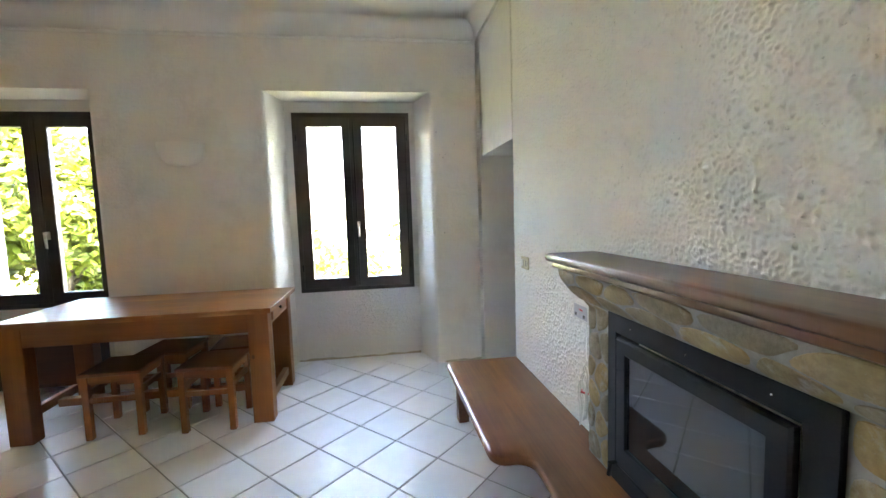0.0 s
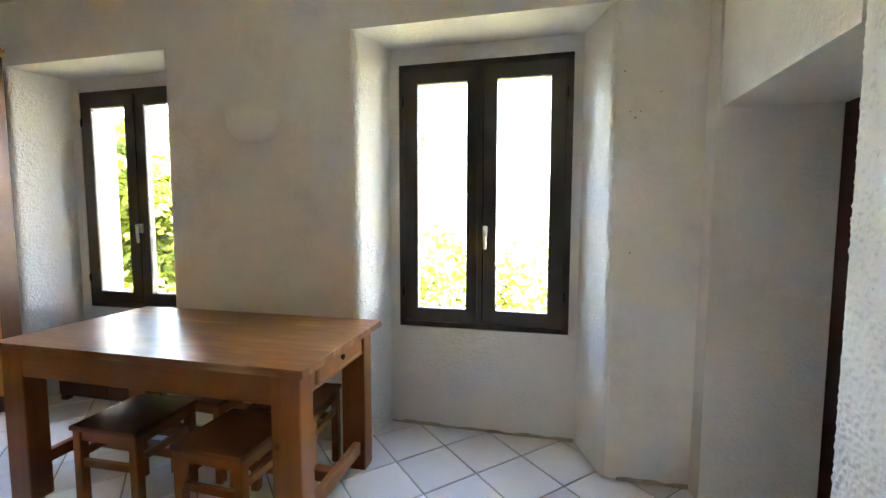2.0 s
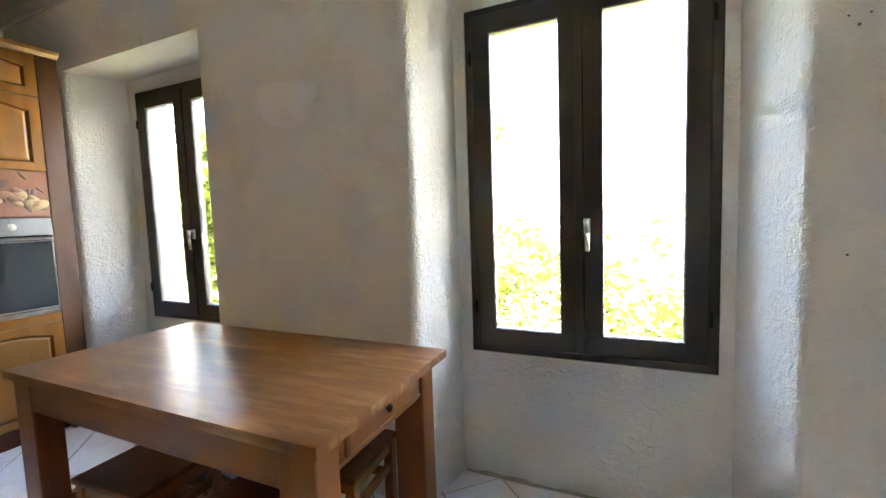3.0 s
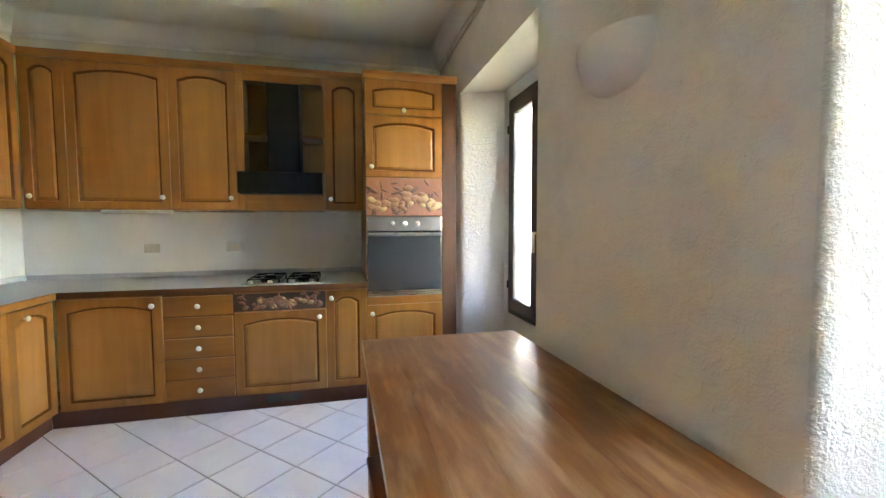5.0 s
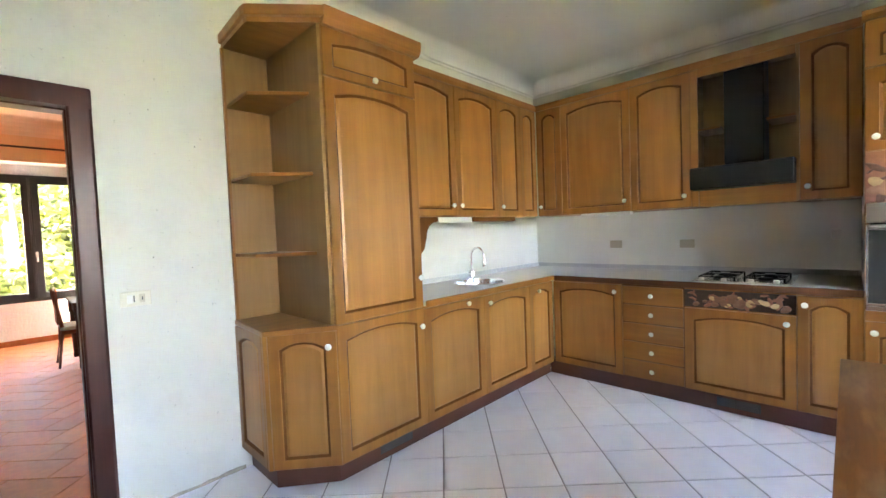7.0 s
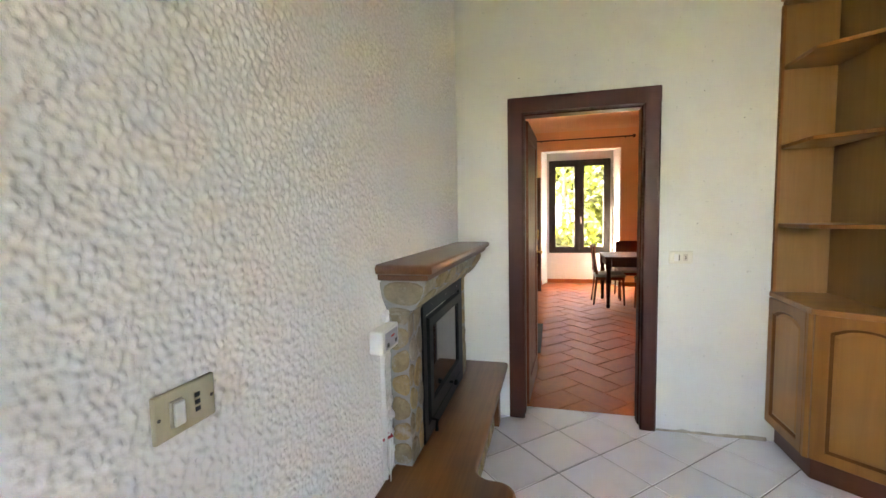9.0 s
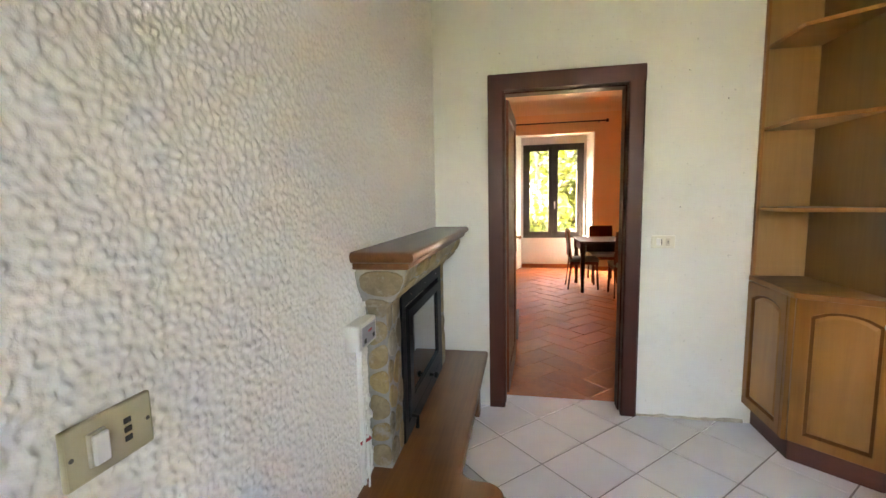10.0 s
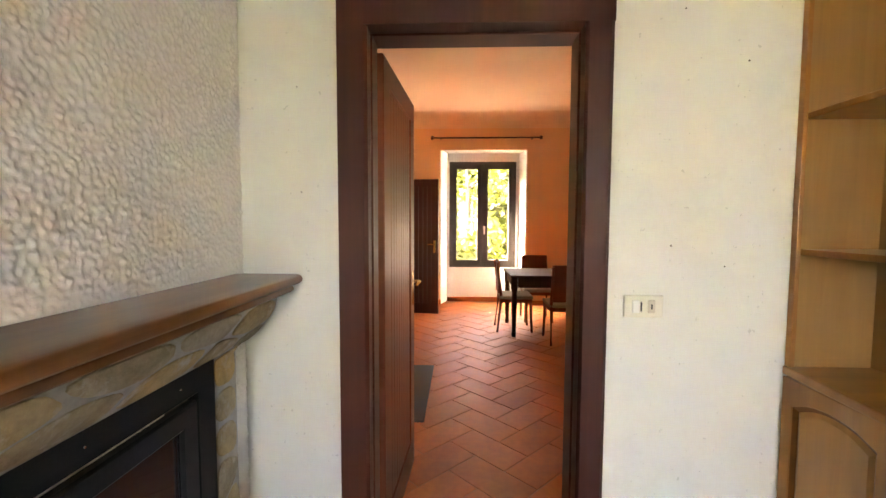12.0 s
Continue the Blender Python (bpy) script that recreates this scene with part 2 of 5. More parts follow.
foliage("leaf_light", (0.085, 0.120, 0.012), (0.14, 0.17, 0.012))
foliage("leaf_dark", (0.048, 0.075, 0.010), (0.10, 0.12, 0.010))
paint("bark", (0.10, 0.075, 0.05), 0.9, var=0.3, bmp=0.6, dist=0.01)
paint("grass", (0.34, 0.34, 0.18), 0.9, var=0.3, coarse=0.3, fine=4, bmp=0)
paint("tile_relief_ground", (0.33, 0.135, 0.075), 0.45, var=0.15, bmp=0.2)
paint("tile_relief_dark", (0.07, 0.035, 0.022), 0.45, var=0.2, bmp=0.2)
paint("tile_relief_leaf", (0.17, 0.085, 0.055), 0.45, var=0.2, bmp=0.2)
paint("tile_relief_pale", (0.62, 0.42, 0.20), 0.4, var=0.2, fine=20, bmp=0.2)
paint("tile_relief_fruit", (0.40, 0.20, 0.11), 0.4, var=0.2, fine=20, bmp=0.2, obj=0.5)


def glass(name, tint=(1, 1, 1), rough=0.0):
    m, t, p = nodes_of(name)
    p.inputs["Base Color"].default_value = (*tint, 1)
    p.inputs["Roughness"].default_value = rough
    p.inputs["Transmission Weight"].default_value = 1.0
    p.inputs["IOR"].default_value = 1.45
    return m


glass("pane_glass")
# self-lit warm white for the added ring outside, extra daylight for the windows
m, t, p = nodes_of("backdrop_glow")
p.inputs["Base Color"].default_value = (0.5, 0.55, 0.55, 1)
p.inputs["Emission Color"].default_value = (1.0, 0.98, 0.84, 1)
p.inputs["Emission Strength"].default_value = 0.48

# ---- building helpers ----


def bm_new():
    return bmesh.new()


def box(bm, x0, x1, y0, y1, z0, z1, bev=0.0, seg=2):
    vs = [bm.verts.new((x, y, z)) for z in (z0, z1) for x, y in ((x0, y0), (x1, y0), (x1, y1), (x0, y1))]
    fs = [bm.faces.new([vs[i] for i in q]) for q in ((3, 2, 1, 0), (4, 5, 6, 7), (0, 1, 5, 4), (1, 2, 6, 5), (2, 3, 7, 6), (3, 0, 4, 7))]
    if bev:
        es = {e for f in fs for e in f.edges}
        bmesh.ops.bevel(bm, geom=list(es), offset=bev, segments=seg, affect='EDGES', profile=0.5)
    return bm


def prism(bm, pts, a0, a1, axis='z', bev=0.0, seg=2):
    """A polygon drawn out along an axis: pts are (x, y), (x, z) or (y, z)."""
    def at(p, a):
        return {'z': (p[0], p[1], a), 'y': (p[0], a, p[1]), 'x': (a, p[0], p[1])}[axis]
    lo = [bm.verts.new(at(p, a0)) for p in pts]
    hi = [bm.verts.new(at(p, a1)) for p in pts]
    n = len(pts)
    fs = [bm.faces.new(lo[::-1]), bm.faces.new(hi)]
    fs += [bm.faces.new((lo[i], lo[(i + 1) % n], hi[(i + 1) % n], hi[i])) for i in range(n)]
    if bev:
        bmesh.ops.recalc_face_normals(bm, faces=fs)
        es = {e for f in fs for e in f.edges}
        bmesh.ops.bevel(bm, geom=list(es), offset=bev, segments=seg, affect='EDGES', profile=0.5)
    return bm


def lathe(bm, prof, n=14, m=Matrix()):
    """prof: (radius, height) turned about local z, then placed by m."""
    rings = []
    for r, h in prof:
        rings.append([bm.verts.new(m @ Vector((r * math.cos(2 * math.pi * i / n), r * math.sin(2 * math.pi * i / n), h))) for i in range(n)])
    for a, b in zip(rings, rings[1:]):
        for i in range(n):
            bm.faces.new((a[i], a[(i + 1) % n], b[(i + 1) % n], b[i]))
    bm.faces.new(rings[0][::-1])
    bm.faces.new(rings[-1])
    return bm


def tube(bm, pts, r, n=8):
    pts = [Vector(p) for p in pts]
    rings = []
    for i, p in enumerate(pts):
        d = (pts[min(i + 1, len(pts) - 1)] - pts[max(i - 1, 0)]).normalized()
        q = d.to_track_quat('Z', 'Y')
        rr = r[i] if isinstance(r, (list, tuple)) else r
        rings.append([bm.verts.new(p + q @ Vector((rr * math.cos(2 * math.pi * k / n), rr * math.sin(2 * math.pi * k / n), 0))) for k in range(n)])
    for a, b in zip(rings, rings[1:]):
        for k in range(n):
            bm.faces.new((a[k], a[(k + 1) % n], b[(k + 1) % n], b[k]))
    bm.faces.new(rings[0][::-1])
    bm.faces.new(rings[-1])
    return bm


def arc(cx, cy, r, a0, a1, n):
    return [(cx + r * math.cos(radians(a0 + (a1 - a0) * i / n)), cy + r * math.sin(radians(a0 + (a1 - a0) * i / n))) for i in range(n + 1)]


def mesh_of(name, bm, material, smooth=False):
    bmesh.ops.recalc_face_normals(bm, faces=bm.faces[:])
    me = bpy.data.meshes.new(name)
    bm.to_mesh(me)
    bm.free()
    me.materials.append(MATS[material])
    if smooth:
        me.polygons.foreach_set("use_smooth", [True] * len(me.polygons))
        me.set_sharp_from_angle(angle=radians(40))
    return me


def part(name, bm, material, parent, label="", smooth=False):
    ob = new(name, mesh_of(name, bm, material, smooth))
    ob.parent = parent
    return tagged(ob, label)


def thing(name, label, category, at=(0, 0, 0), turn=0.0, group=""):
    ob = new(name)
    ob.empty_display_size = 0.1
    ob.matrix_basis = pose(*at, 0, 0, turn)
    return tagged(ob, label, category, group)


def solid(name, bm, material, label, category, kind="", smooth=False, at=None, turn=0.0, group=""):
    ob = new(name, mesh_of(name, bm, material, smooth))
    if at:
        ob.matrix_basis = pose(*at, 0, 0, turn)
    return tagged(ob, label, category, group, kind)


def setting(name, bm, material, label, category):
    return solid(name, bm, material, label, category, "structure")


def ring_frame(bm, x0, x1, z0, z1, wl, wr, wb, wt, y0, y1, e=0.004):
    """A closed rectangular frame in one piece, its front at y0 with small chamfers."""
    out = ((x0, z0), (x1, z0), (x1, z1), (x0, z1))
    inn = ((x0 + wl, z0 + wb), (x1 - wr, z0 + wb), (x1 - wr, z1 - wt), (x0 + wl, z1 - wt))
    sg = ((1, 1), (-1, 1), (-1, -1), (1, -1))

    def loop(pts, y, k):
        return [bm.verts.new((p[0] + s[0] * k, y, p[1] + s[1] * k)) for p, s in zip(pts, sg)]
    loops = [loop(out, y1, 0), loop(out, y0 + e, 0), loop(out, y0, e), loop(inn, y0, -e), loop(inn, y0 + e, 0), loop(inn, y1, 0)]
    for a, b in zip(loops, loops[1:] + loops[:1]):
        for i in range(4):
            bm.faces.new((a[i], a[(i + 1) % 4], b[(i + 1) % 4], b[i]))
    return bm

# ---- the kitchen's shell ----
X_E, X_W, Y_S, Y_N, CEIL = 0.825, -4.47, 0.50, 4.0, 3.06   # wall faces and ceiling
Y_GLASS, Y_OUT = 4.34, 4.62
WIN_Z0, WIN_Z1 = 0.675, 2.375
# openings of the north wall: recess at the face, recess at the window, window
BAYS = [(-3.72, -2.35, -3.60, -2.40, -3.52, -2.44), (-1.015, 0.385, -0.93, 0.275, -0.868, 0.222)]
RECESS_TOP = 2.472


def window_wall(name, bays, y0, yb, yo, x0, x1, z0, z1, top, rtop, sgn, material, label):
    """A wall with splayed window recesses that reach the floor; sgn 1 where outdoors lies at +y."""
    bm = bm_new()

    def fillet(corner, back, side, r=0.045, n=6):
        """Rounds the arris between the wall's face and the splay that runs from corner to back."""
        c, d = Vector((corner, y0)), (Vector((back, yb)) - Vector((corner, y0))).normalized()
        p0, p2 = c + Vector((side * r, 0)), c + d * r
        pts = []
        for k in range(n + 1):
            u = k / n
            pts.append(tuple(p0 * (1 - u) ** 2 + c * 2 * u * (1 - u) + p2 * u * u))
        return pts
    left = [(x0, y0)]
    left_out = x0
    for a0, a1, b0, b1, c0, c1 in bays:
        prism(bm, left + fillet(a0, b0, -1) + [(b0, yb), (c0, yb), (c0, yo), (left_out, yo)], 0, rtop)
        ym = yb + sgn * 0.002
        box(bm, c0, c1, *sorted((ym, yo)), z1, rtop)
        box(bm, c0, c1, *sorted((ym, yo)), 0, z0)
        left = [(c1, yo), (c1, yb), (b1, yb)] + fillet(a1, b1, 1)[::-1]
        left_out = None
        if (a0, a1) != bays[-1][:2]:
            nxt = bays[bays.index((a0, a1, b0, b1, c0, c1)) + 1]
            mid = (a1 + nxt[0]) / 2
            prism(bm, left + [(mid, y0), (mid, yo)], 0, rtop)
            left, left_out = [(mid, y0)], mid
        else:
            prism(bm, left + [(x1, y0), (x1, yo)], 0, rtop)
    box(bm, x0, x1, *sorted((y0, yo)), rtop, top)
    ob = setting(name, bm, material, label, "wall")
    ob.data.materials.append(MATS["plaster_reveal"])
    for f in ob.data.polygons:
        if (f.center.y - y0) * sgn > 0.004 and abs(f.center.y - yo) > 0.01:
            f.material_index = 1
    return ob


window_wall("wall_north", BAYS, Y_N, Y_GLASS, Y_OUT, X_W - 0.3, 1.6, WIN_Z0, WIN_Z1, 3.3, RECESS_TOP, 1, "plaster",
            "white rough plaster wall with deep splayed window recesses")

bm = box(bm_new(), X_W - 0.3, X_W, 0.33, Y_N, 0, 3.3)
setting("wall_west", bm, "plaster_cream", "off-white plastered wall behind the kitchen units", "wall")

# wall with the doorway
D_X0, D_X1, D_Z, Y_B = -0.375, 0.394, 2.074, 0.33
bm = bm_new()
box(bm, X_W - 0.3, D_X0, Y_B, Y_S, 0, 3.3)
box(bm, D_X1, 1.6, Y_B, Y_S, 0, 3.3)
box(bm, D_X0, D_X1, Y_B, Y_S, D_Z, 3.3)
setting("wall_south", bm, "plaster_cream", "cream-white plastered wall with small specks beside the doorway", "wall")

# rough-stuccoed wall of the fireplace, with real relief, and its doorway niche
N_Y0, N_Y1, N_Z, N_X = 3.022, 3.872, 1.895, 1.30
bm = bm_new()
box(bm, X_E + 0.012, 1.6, Y_S, N_Y0 - 0.002, 0, 3.3)
box(bm, X_E, 1.6, N_Y0 - 0.002, N_Y1, N_Z, 3.3)
box(bm, X_E - 0.012, 1.6, N_Y1, Y_N, 0, 3.3)
box(bm, N_X + 0.05, 1.6, N_Y0 - 0.002, N_Y1, 0, N_Z)
wall_e = setting("wall_east", bm, "plaster", "white plastered wall round the door niche", "wall")

STEP = 0.0042
ny, nz = int((N_Y0 - Y_S) / STEP), int(3.1 / STEP)
verts, faces = [], []
for j in range(nz + 1):
    for i in range(ny + 1):
        y, z = Y_S + (N_Y0 - Y_S) * i / ny, 3.1 * j / nz
        w = Vector((y * 9, z * 9, 3.7))
        dx, dz = noise.noise(w), noise.noise(w + Vector((9, 5, 2)))
        a = noise.noise(Vector((y * 112 + dx * 1.3, z * 98 + dz * 1.3, 0.3)))
        b = noise.noise(Vector((y * 46, z * 40, 5.3)))
        d = noise.voronoi(Vector((y * 60 + dx * 1.6, z * 52 + dz * 1.6, 0.5 + b)))[0]
        q = min(1.0, max(0.0, (d[1] - d[0]) / 0.55))
        c = noise.noise(Vector((y * 66 - dz * 1.2, z * 58 + dx * 1.2, 8.1)))
        h = q * q * (3 - 2 * q) * 0.0066 * min(1.1, max(0.05, 0.45 + 1.3 * c)) + max(-0.2, a) * 0.0038 + b * 0.0012
        edge = min(1.0, (N_Y0 - y) / 0.03)
        verts.append((X_E - h * (0.3 + 0.7 * edge) + (1 - edge) ** 2 * 0.014, y, z))
for j in range(nz):
    for i in range(ny):
        k = j * (ny + 1) + i
        faces.append((k, k + ny + 1, k + ny + 2, k + 1))
me = bpy.data.meshes.new("stucco")
me.from_pydata(verts, [], faces)
me.materials.append(MATS["plaster_rough"])
me.polygons.foreach_set("use_smooth", [True] * len(me.polygons))
ob = new("wall_east_stucco", me)
tagged(ob, "thickly roughcast cream-white stucco wall beside the fireplace", "wall", "", "structure")

# door at the back of the niche
bm = box(bm_new(), N_X, N_X + 0.045, N_Y0, N_Y1, 0.01, N_Z - 0.002, 0.004)
niche_door = setting("door_1", bm, "dark_door", "dark brown wooden door at the back of the niche", "door")

# ceiling with its cove and thin moulding
bm = bm_new()
rings = []
cove = [(0.0, 2.90), (0.012, 2.90), (0.014, 2.915), (0.03, 2.92)] + [(0.03 + 0.11 * (1 - math.cos(radians(a))), 2.92 + 0.14 * math.sin(radians(a))) for a in range(10, 91, 10)]
for d, z in cove:
    rings.append([bm.verts.new(q) for q in ((X_W + d, Y_S + d, z), (X_E + 0.01 - d, Y_S + d, z), (X_E + 0.01 - d, Y_N - d, z), (X_W + d, Y_N - d, z))])
for a, b in zip(rings, rings[1:]):
    for i in range(4):
        bm.faces.new((a[i], a[(i + 1) % 4], b[(i + 1) % 4], b[i]))
bm.faces.new(rings[-1])
top = [bm.verts.new((x, y, 3.3)) for x, y in ((X_W - 0.3, 0.33), (1.6, 0.33), (1.6, Y_OUT), (X_W - 0.3, Y_OUT))]
bm.faces.new(top)
setting("ceiling", bm, "ceiling_white", "white plastered ceiling with a coved edge and thin moulding", "ceiling")

# ---- the orange dining room beyond the doorway ----
R_X0, R_X1, R_Y, R_CEIL = -4.2, 1.25, -5.17, 3.22
BAY3 = [(-1.05, 0.37, -0.97, 0.285, -0.926, 0.243)]
bm = bm_new()
window_wall("wall_dining_window", BAY3, R_Y, R_Y - 0.30, R_Y - 0.52, R_X0 - 0.3, R_X1 + 0.3, 0.61, 2.47, 3.4, 2.62, -1, "plaster_apricot",
            "pale apricot wall with a deep window recess in the dining room")
bm = box(bm_new(), R_X0 - 0.3, R_X0, R_Y, Y_B, 0, 3.4)
setting("wall_dining_west", bm, "plaster_orange", "orange painted dining room wall", "wall")
bm = box(bm_new(), R_X1, R_X1 + 0.3, R_Y, Y_B, 0, 3.4)
setting("wall_dining_east", bm, "plaster_orange", "orange painted dining room wall", "wall")
bm = bm_new()
rings = []
for d, z in [(0, 2.98)] + [(0.2 * (1 - math.cos(radians(a))), 2.98 + 0.24 * math.sin(radians(a))) for a in range(15, 91, 15)]:
    rings.append([bm.verts.new(q) for q in ((R_X0 + d, R_Y + d, z), (R_X1 - d, R_Y + d, z), (R_X1 - d, Y_B - d, z), (R_X0 + d, Y_B - d, z))])
for a, b in zip(rings, rings[1:]):
    for i in range(4):
        bm.faces.new((a[i], a[(i + 1) % 4], b[(i + 1) % 4], b[i]))
bm.faces.new(rings[-1])
bm.faces.new([bm.verts.new((x, y, 3.4)) for x, y in ((R_X0 - 0.3, R_Y - 0.52), (R_X1 + 0.3, R_Y - 0.52), (R_X1 + 0.3, Y_B), (R_X0 - 0.3, Y_B))])
setting("ceiling_dining", bm, "plaster_pale", "pale apricot coved ceiling of the dining room", "ceiling")
bm = bm_new()
box(bm, R_X0, -1.06, R_Y + 0.005, R_Y + 0.017, 0, 0.08, 0.003)
box(bm, 0.38, R_X1, R_Y + 0.001, R_Y + 0.013, 0, 0.08, 0.003)
box(bm, -0.96, 0.275, R_Y - 0.297, R_Y - 0.285, 0, 0.08, 0.003)
setting("baseboard", bm, "terracotta", "terracotta tile skirting along the dining room wall", "baseboard")

# ---- floors ----
bm = box(bm_new(), X_W - 0.3, 1.6, Y_B, Y_OUT, -0.25, -0.006)
floor = setting("floor", bm, "grout", "floor of pale glazed square tiles laid diagonally", "floor")
bm = box(bm_new(), R_X0 - 0.3, R_X1 + 0.3, R_Y - 0.52, Y_B - 0.001, -0.25, -0.006)
floor2 = setting("floor_dining", bm, "terracotta_grout", "terracotta floor of oblong tiles laid in herringbone", "floor")

# ---- outside ----
bm = bm_new()
GR = 1500
bm.faces.new([bm.verts.new(q) for q in ((-GR, -GR, -6), (GR, -GR, -6), (GR, GR, -6), (-GR, GR, -6))])
setting("ground", bm, "grass", "pale sunlit dry ground below the house", "ground")
bm = box(bm_new(), R_X0 - 0.3, 1.6, R_Y - 0.52, Y_OUT, -6, -0.26)
setting("wall_lower_storey", bm, "render_outside", "pale rendered lower storey of the house", "wall")
# added emissive ring 90 m out that brightens the horizon and the rooms
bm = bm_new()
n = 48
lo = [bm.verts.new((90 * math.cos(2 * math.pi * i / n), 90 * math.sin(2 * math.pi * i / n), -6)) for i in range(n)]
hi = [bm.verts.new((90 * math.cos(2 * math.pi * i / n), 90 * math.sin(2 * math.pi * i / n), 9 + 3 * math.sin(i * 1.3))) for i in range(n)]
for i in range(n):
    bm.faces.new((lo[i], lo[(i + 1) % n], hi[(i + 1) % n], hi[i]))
setting("backdrop", bm, "backdrop_glow", "warm glowing ring added far outside to light the rooms", "backdrop")


def tree(at, height, crown_r, crown_h, leaves, leaf, seed, material):
    rnd = random.Random(seed)
    t = thing("tree", "leafy green tree in bright sunlight outside the window", "tree", at)
    bm = bm_new()
    tube(bm, [(0, 0, 0), (0.1, 0.05, height * 0.35), (0.0, 0.1, height * 0.7), (0.1, 0, height * 0.92)], [0.16, 0.12, 0.08, 0.03], 8)
    tips = []
    for k in range(14):
        a, z = rnd.uniform(0, 6.28), height - crown_h + crown_h * rnd.uniform(0.02, 0.85)
        r = crown_r * rnd.uniform(0.5, 0.95)
        tip = Vector((math.cos(a) * r, math.sin(a) * r, z + rnd.uniform(0.1, 0.6)))
        tube(bm, [(0, 0.05, z - 0.3), tuple(tip * 0.5 + Vector((0, 0, z * 0.5))), tuple(tip)], [0.05, 0.03, 0.01], 5)
        tips.append(tip)
    part("trunk", bm, "bark", t)
    verts, faces = [], []
    centres = []
    for tip in tips:
        for q in range(5):
            centres.append(tip + Vector((rnd.gauss(0, 0.45), rnd.gauss(0, 0.45), rnd.gauss(0, 0.4))))
    for k in range(leaves):
        c = rnd.choice(centres) + Vector((rnd.gauss(0, 0.22), rnd.gauss(0, 0.22), rnd.gauss(0, 0.2)))
        d = Vector((rnd.gauss(0, 1), rnd.gauss(0, 1), rnd.gauss(-0.3, 0.6))).normalized()
        s = d.cross(Vector((rnd.gauss(0, 1), rnd.gauss(0, 1), rnd.gauss(0, 1)))).normalized()
        l = leaf * rnd.uniform(0.7, 1.3)
        i = len(verts)
        verts += [tuple(c), tuple(c + d * l * 0.5 + s * l * 0.3), tuple(c + d * l), tuple(c + d * l * 0.5 - s * l * 0.3)]
        faces.append((i, i + 1, i + 2, i + 3))
    me = bpy.data.meshes.new("crown")
    me.from_pydata(verts, [], faces)
    me.materials.append(MATS[material])
    c = new("crown", me)
    c.parent = t
    tagged(c, kind="stuff")
    return t


tree((-6.6, 9.9, -6), 9.2, 2.3, 4.5, 26000, 0.19, 1, "leaf_light")
tree((-9.6, 8.8, -6), 9.0, 2.4, 4.5, 24000, 0.19, 2, "leaf_light")
tree((-4.9, 10.9, -6), 7.8, 2.2, 4.0, 24000, 0.19, 3, "leaf_light")
tree((-8.6, 13.6, -6), 11.0, 2.6, 6.0, 22000, 0.24, 11, "leaf_light")
tree((-11.6, 12.8, -6), 10.8, 2.6, 6.0, 22000, 0.24, 12, "leaf_light")
tree((-6.2, 14.8, -6), 10.4, 2.6, 5.6, 20000, 0.24, 13, "leaf_dark")
tree((-0.9, -13.4, -6), 12.5, 2.7, 9.0, 20000, 0.24, 14, "leaf_light")
tree((1.0, -14.6, -6), 12.0, 2.7, 9.0, 20000, 0.24, 15, "leaf_dark")
tree((-12.5, 7.0, -6), 8.6, 2.4, 5.5, 6000, 0.18, 4, "leaf_dark")
tree((-1.6, 9.0, -6), 6.5, 1.5, 3.0, 6000, 0.17, 5, "leaf_light")
tree((0.3, 10.5, -6), 6.35, 1.6, 3.0, 6000, 0.17, 6, "leaf_light")
tree((-0.2, -9.2, -6), 10.0, 2.1, 7.0, 12000, 0.18, 7, "leaf_dark")
tree((-2.2, -10.5, -6), 10.4, 2.3, 7.0, 10000, 0.18, 8, "leaf_light")
tree((1.6, -10.8, -6), 10.2, 2.3, 7.0, 10000, 0.18, 9, "leaf_light")


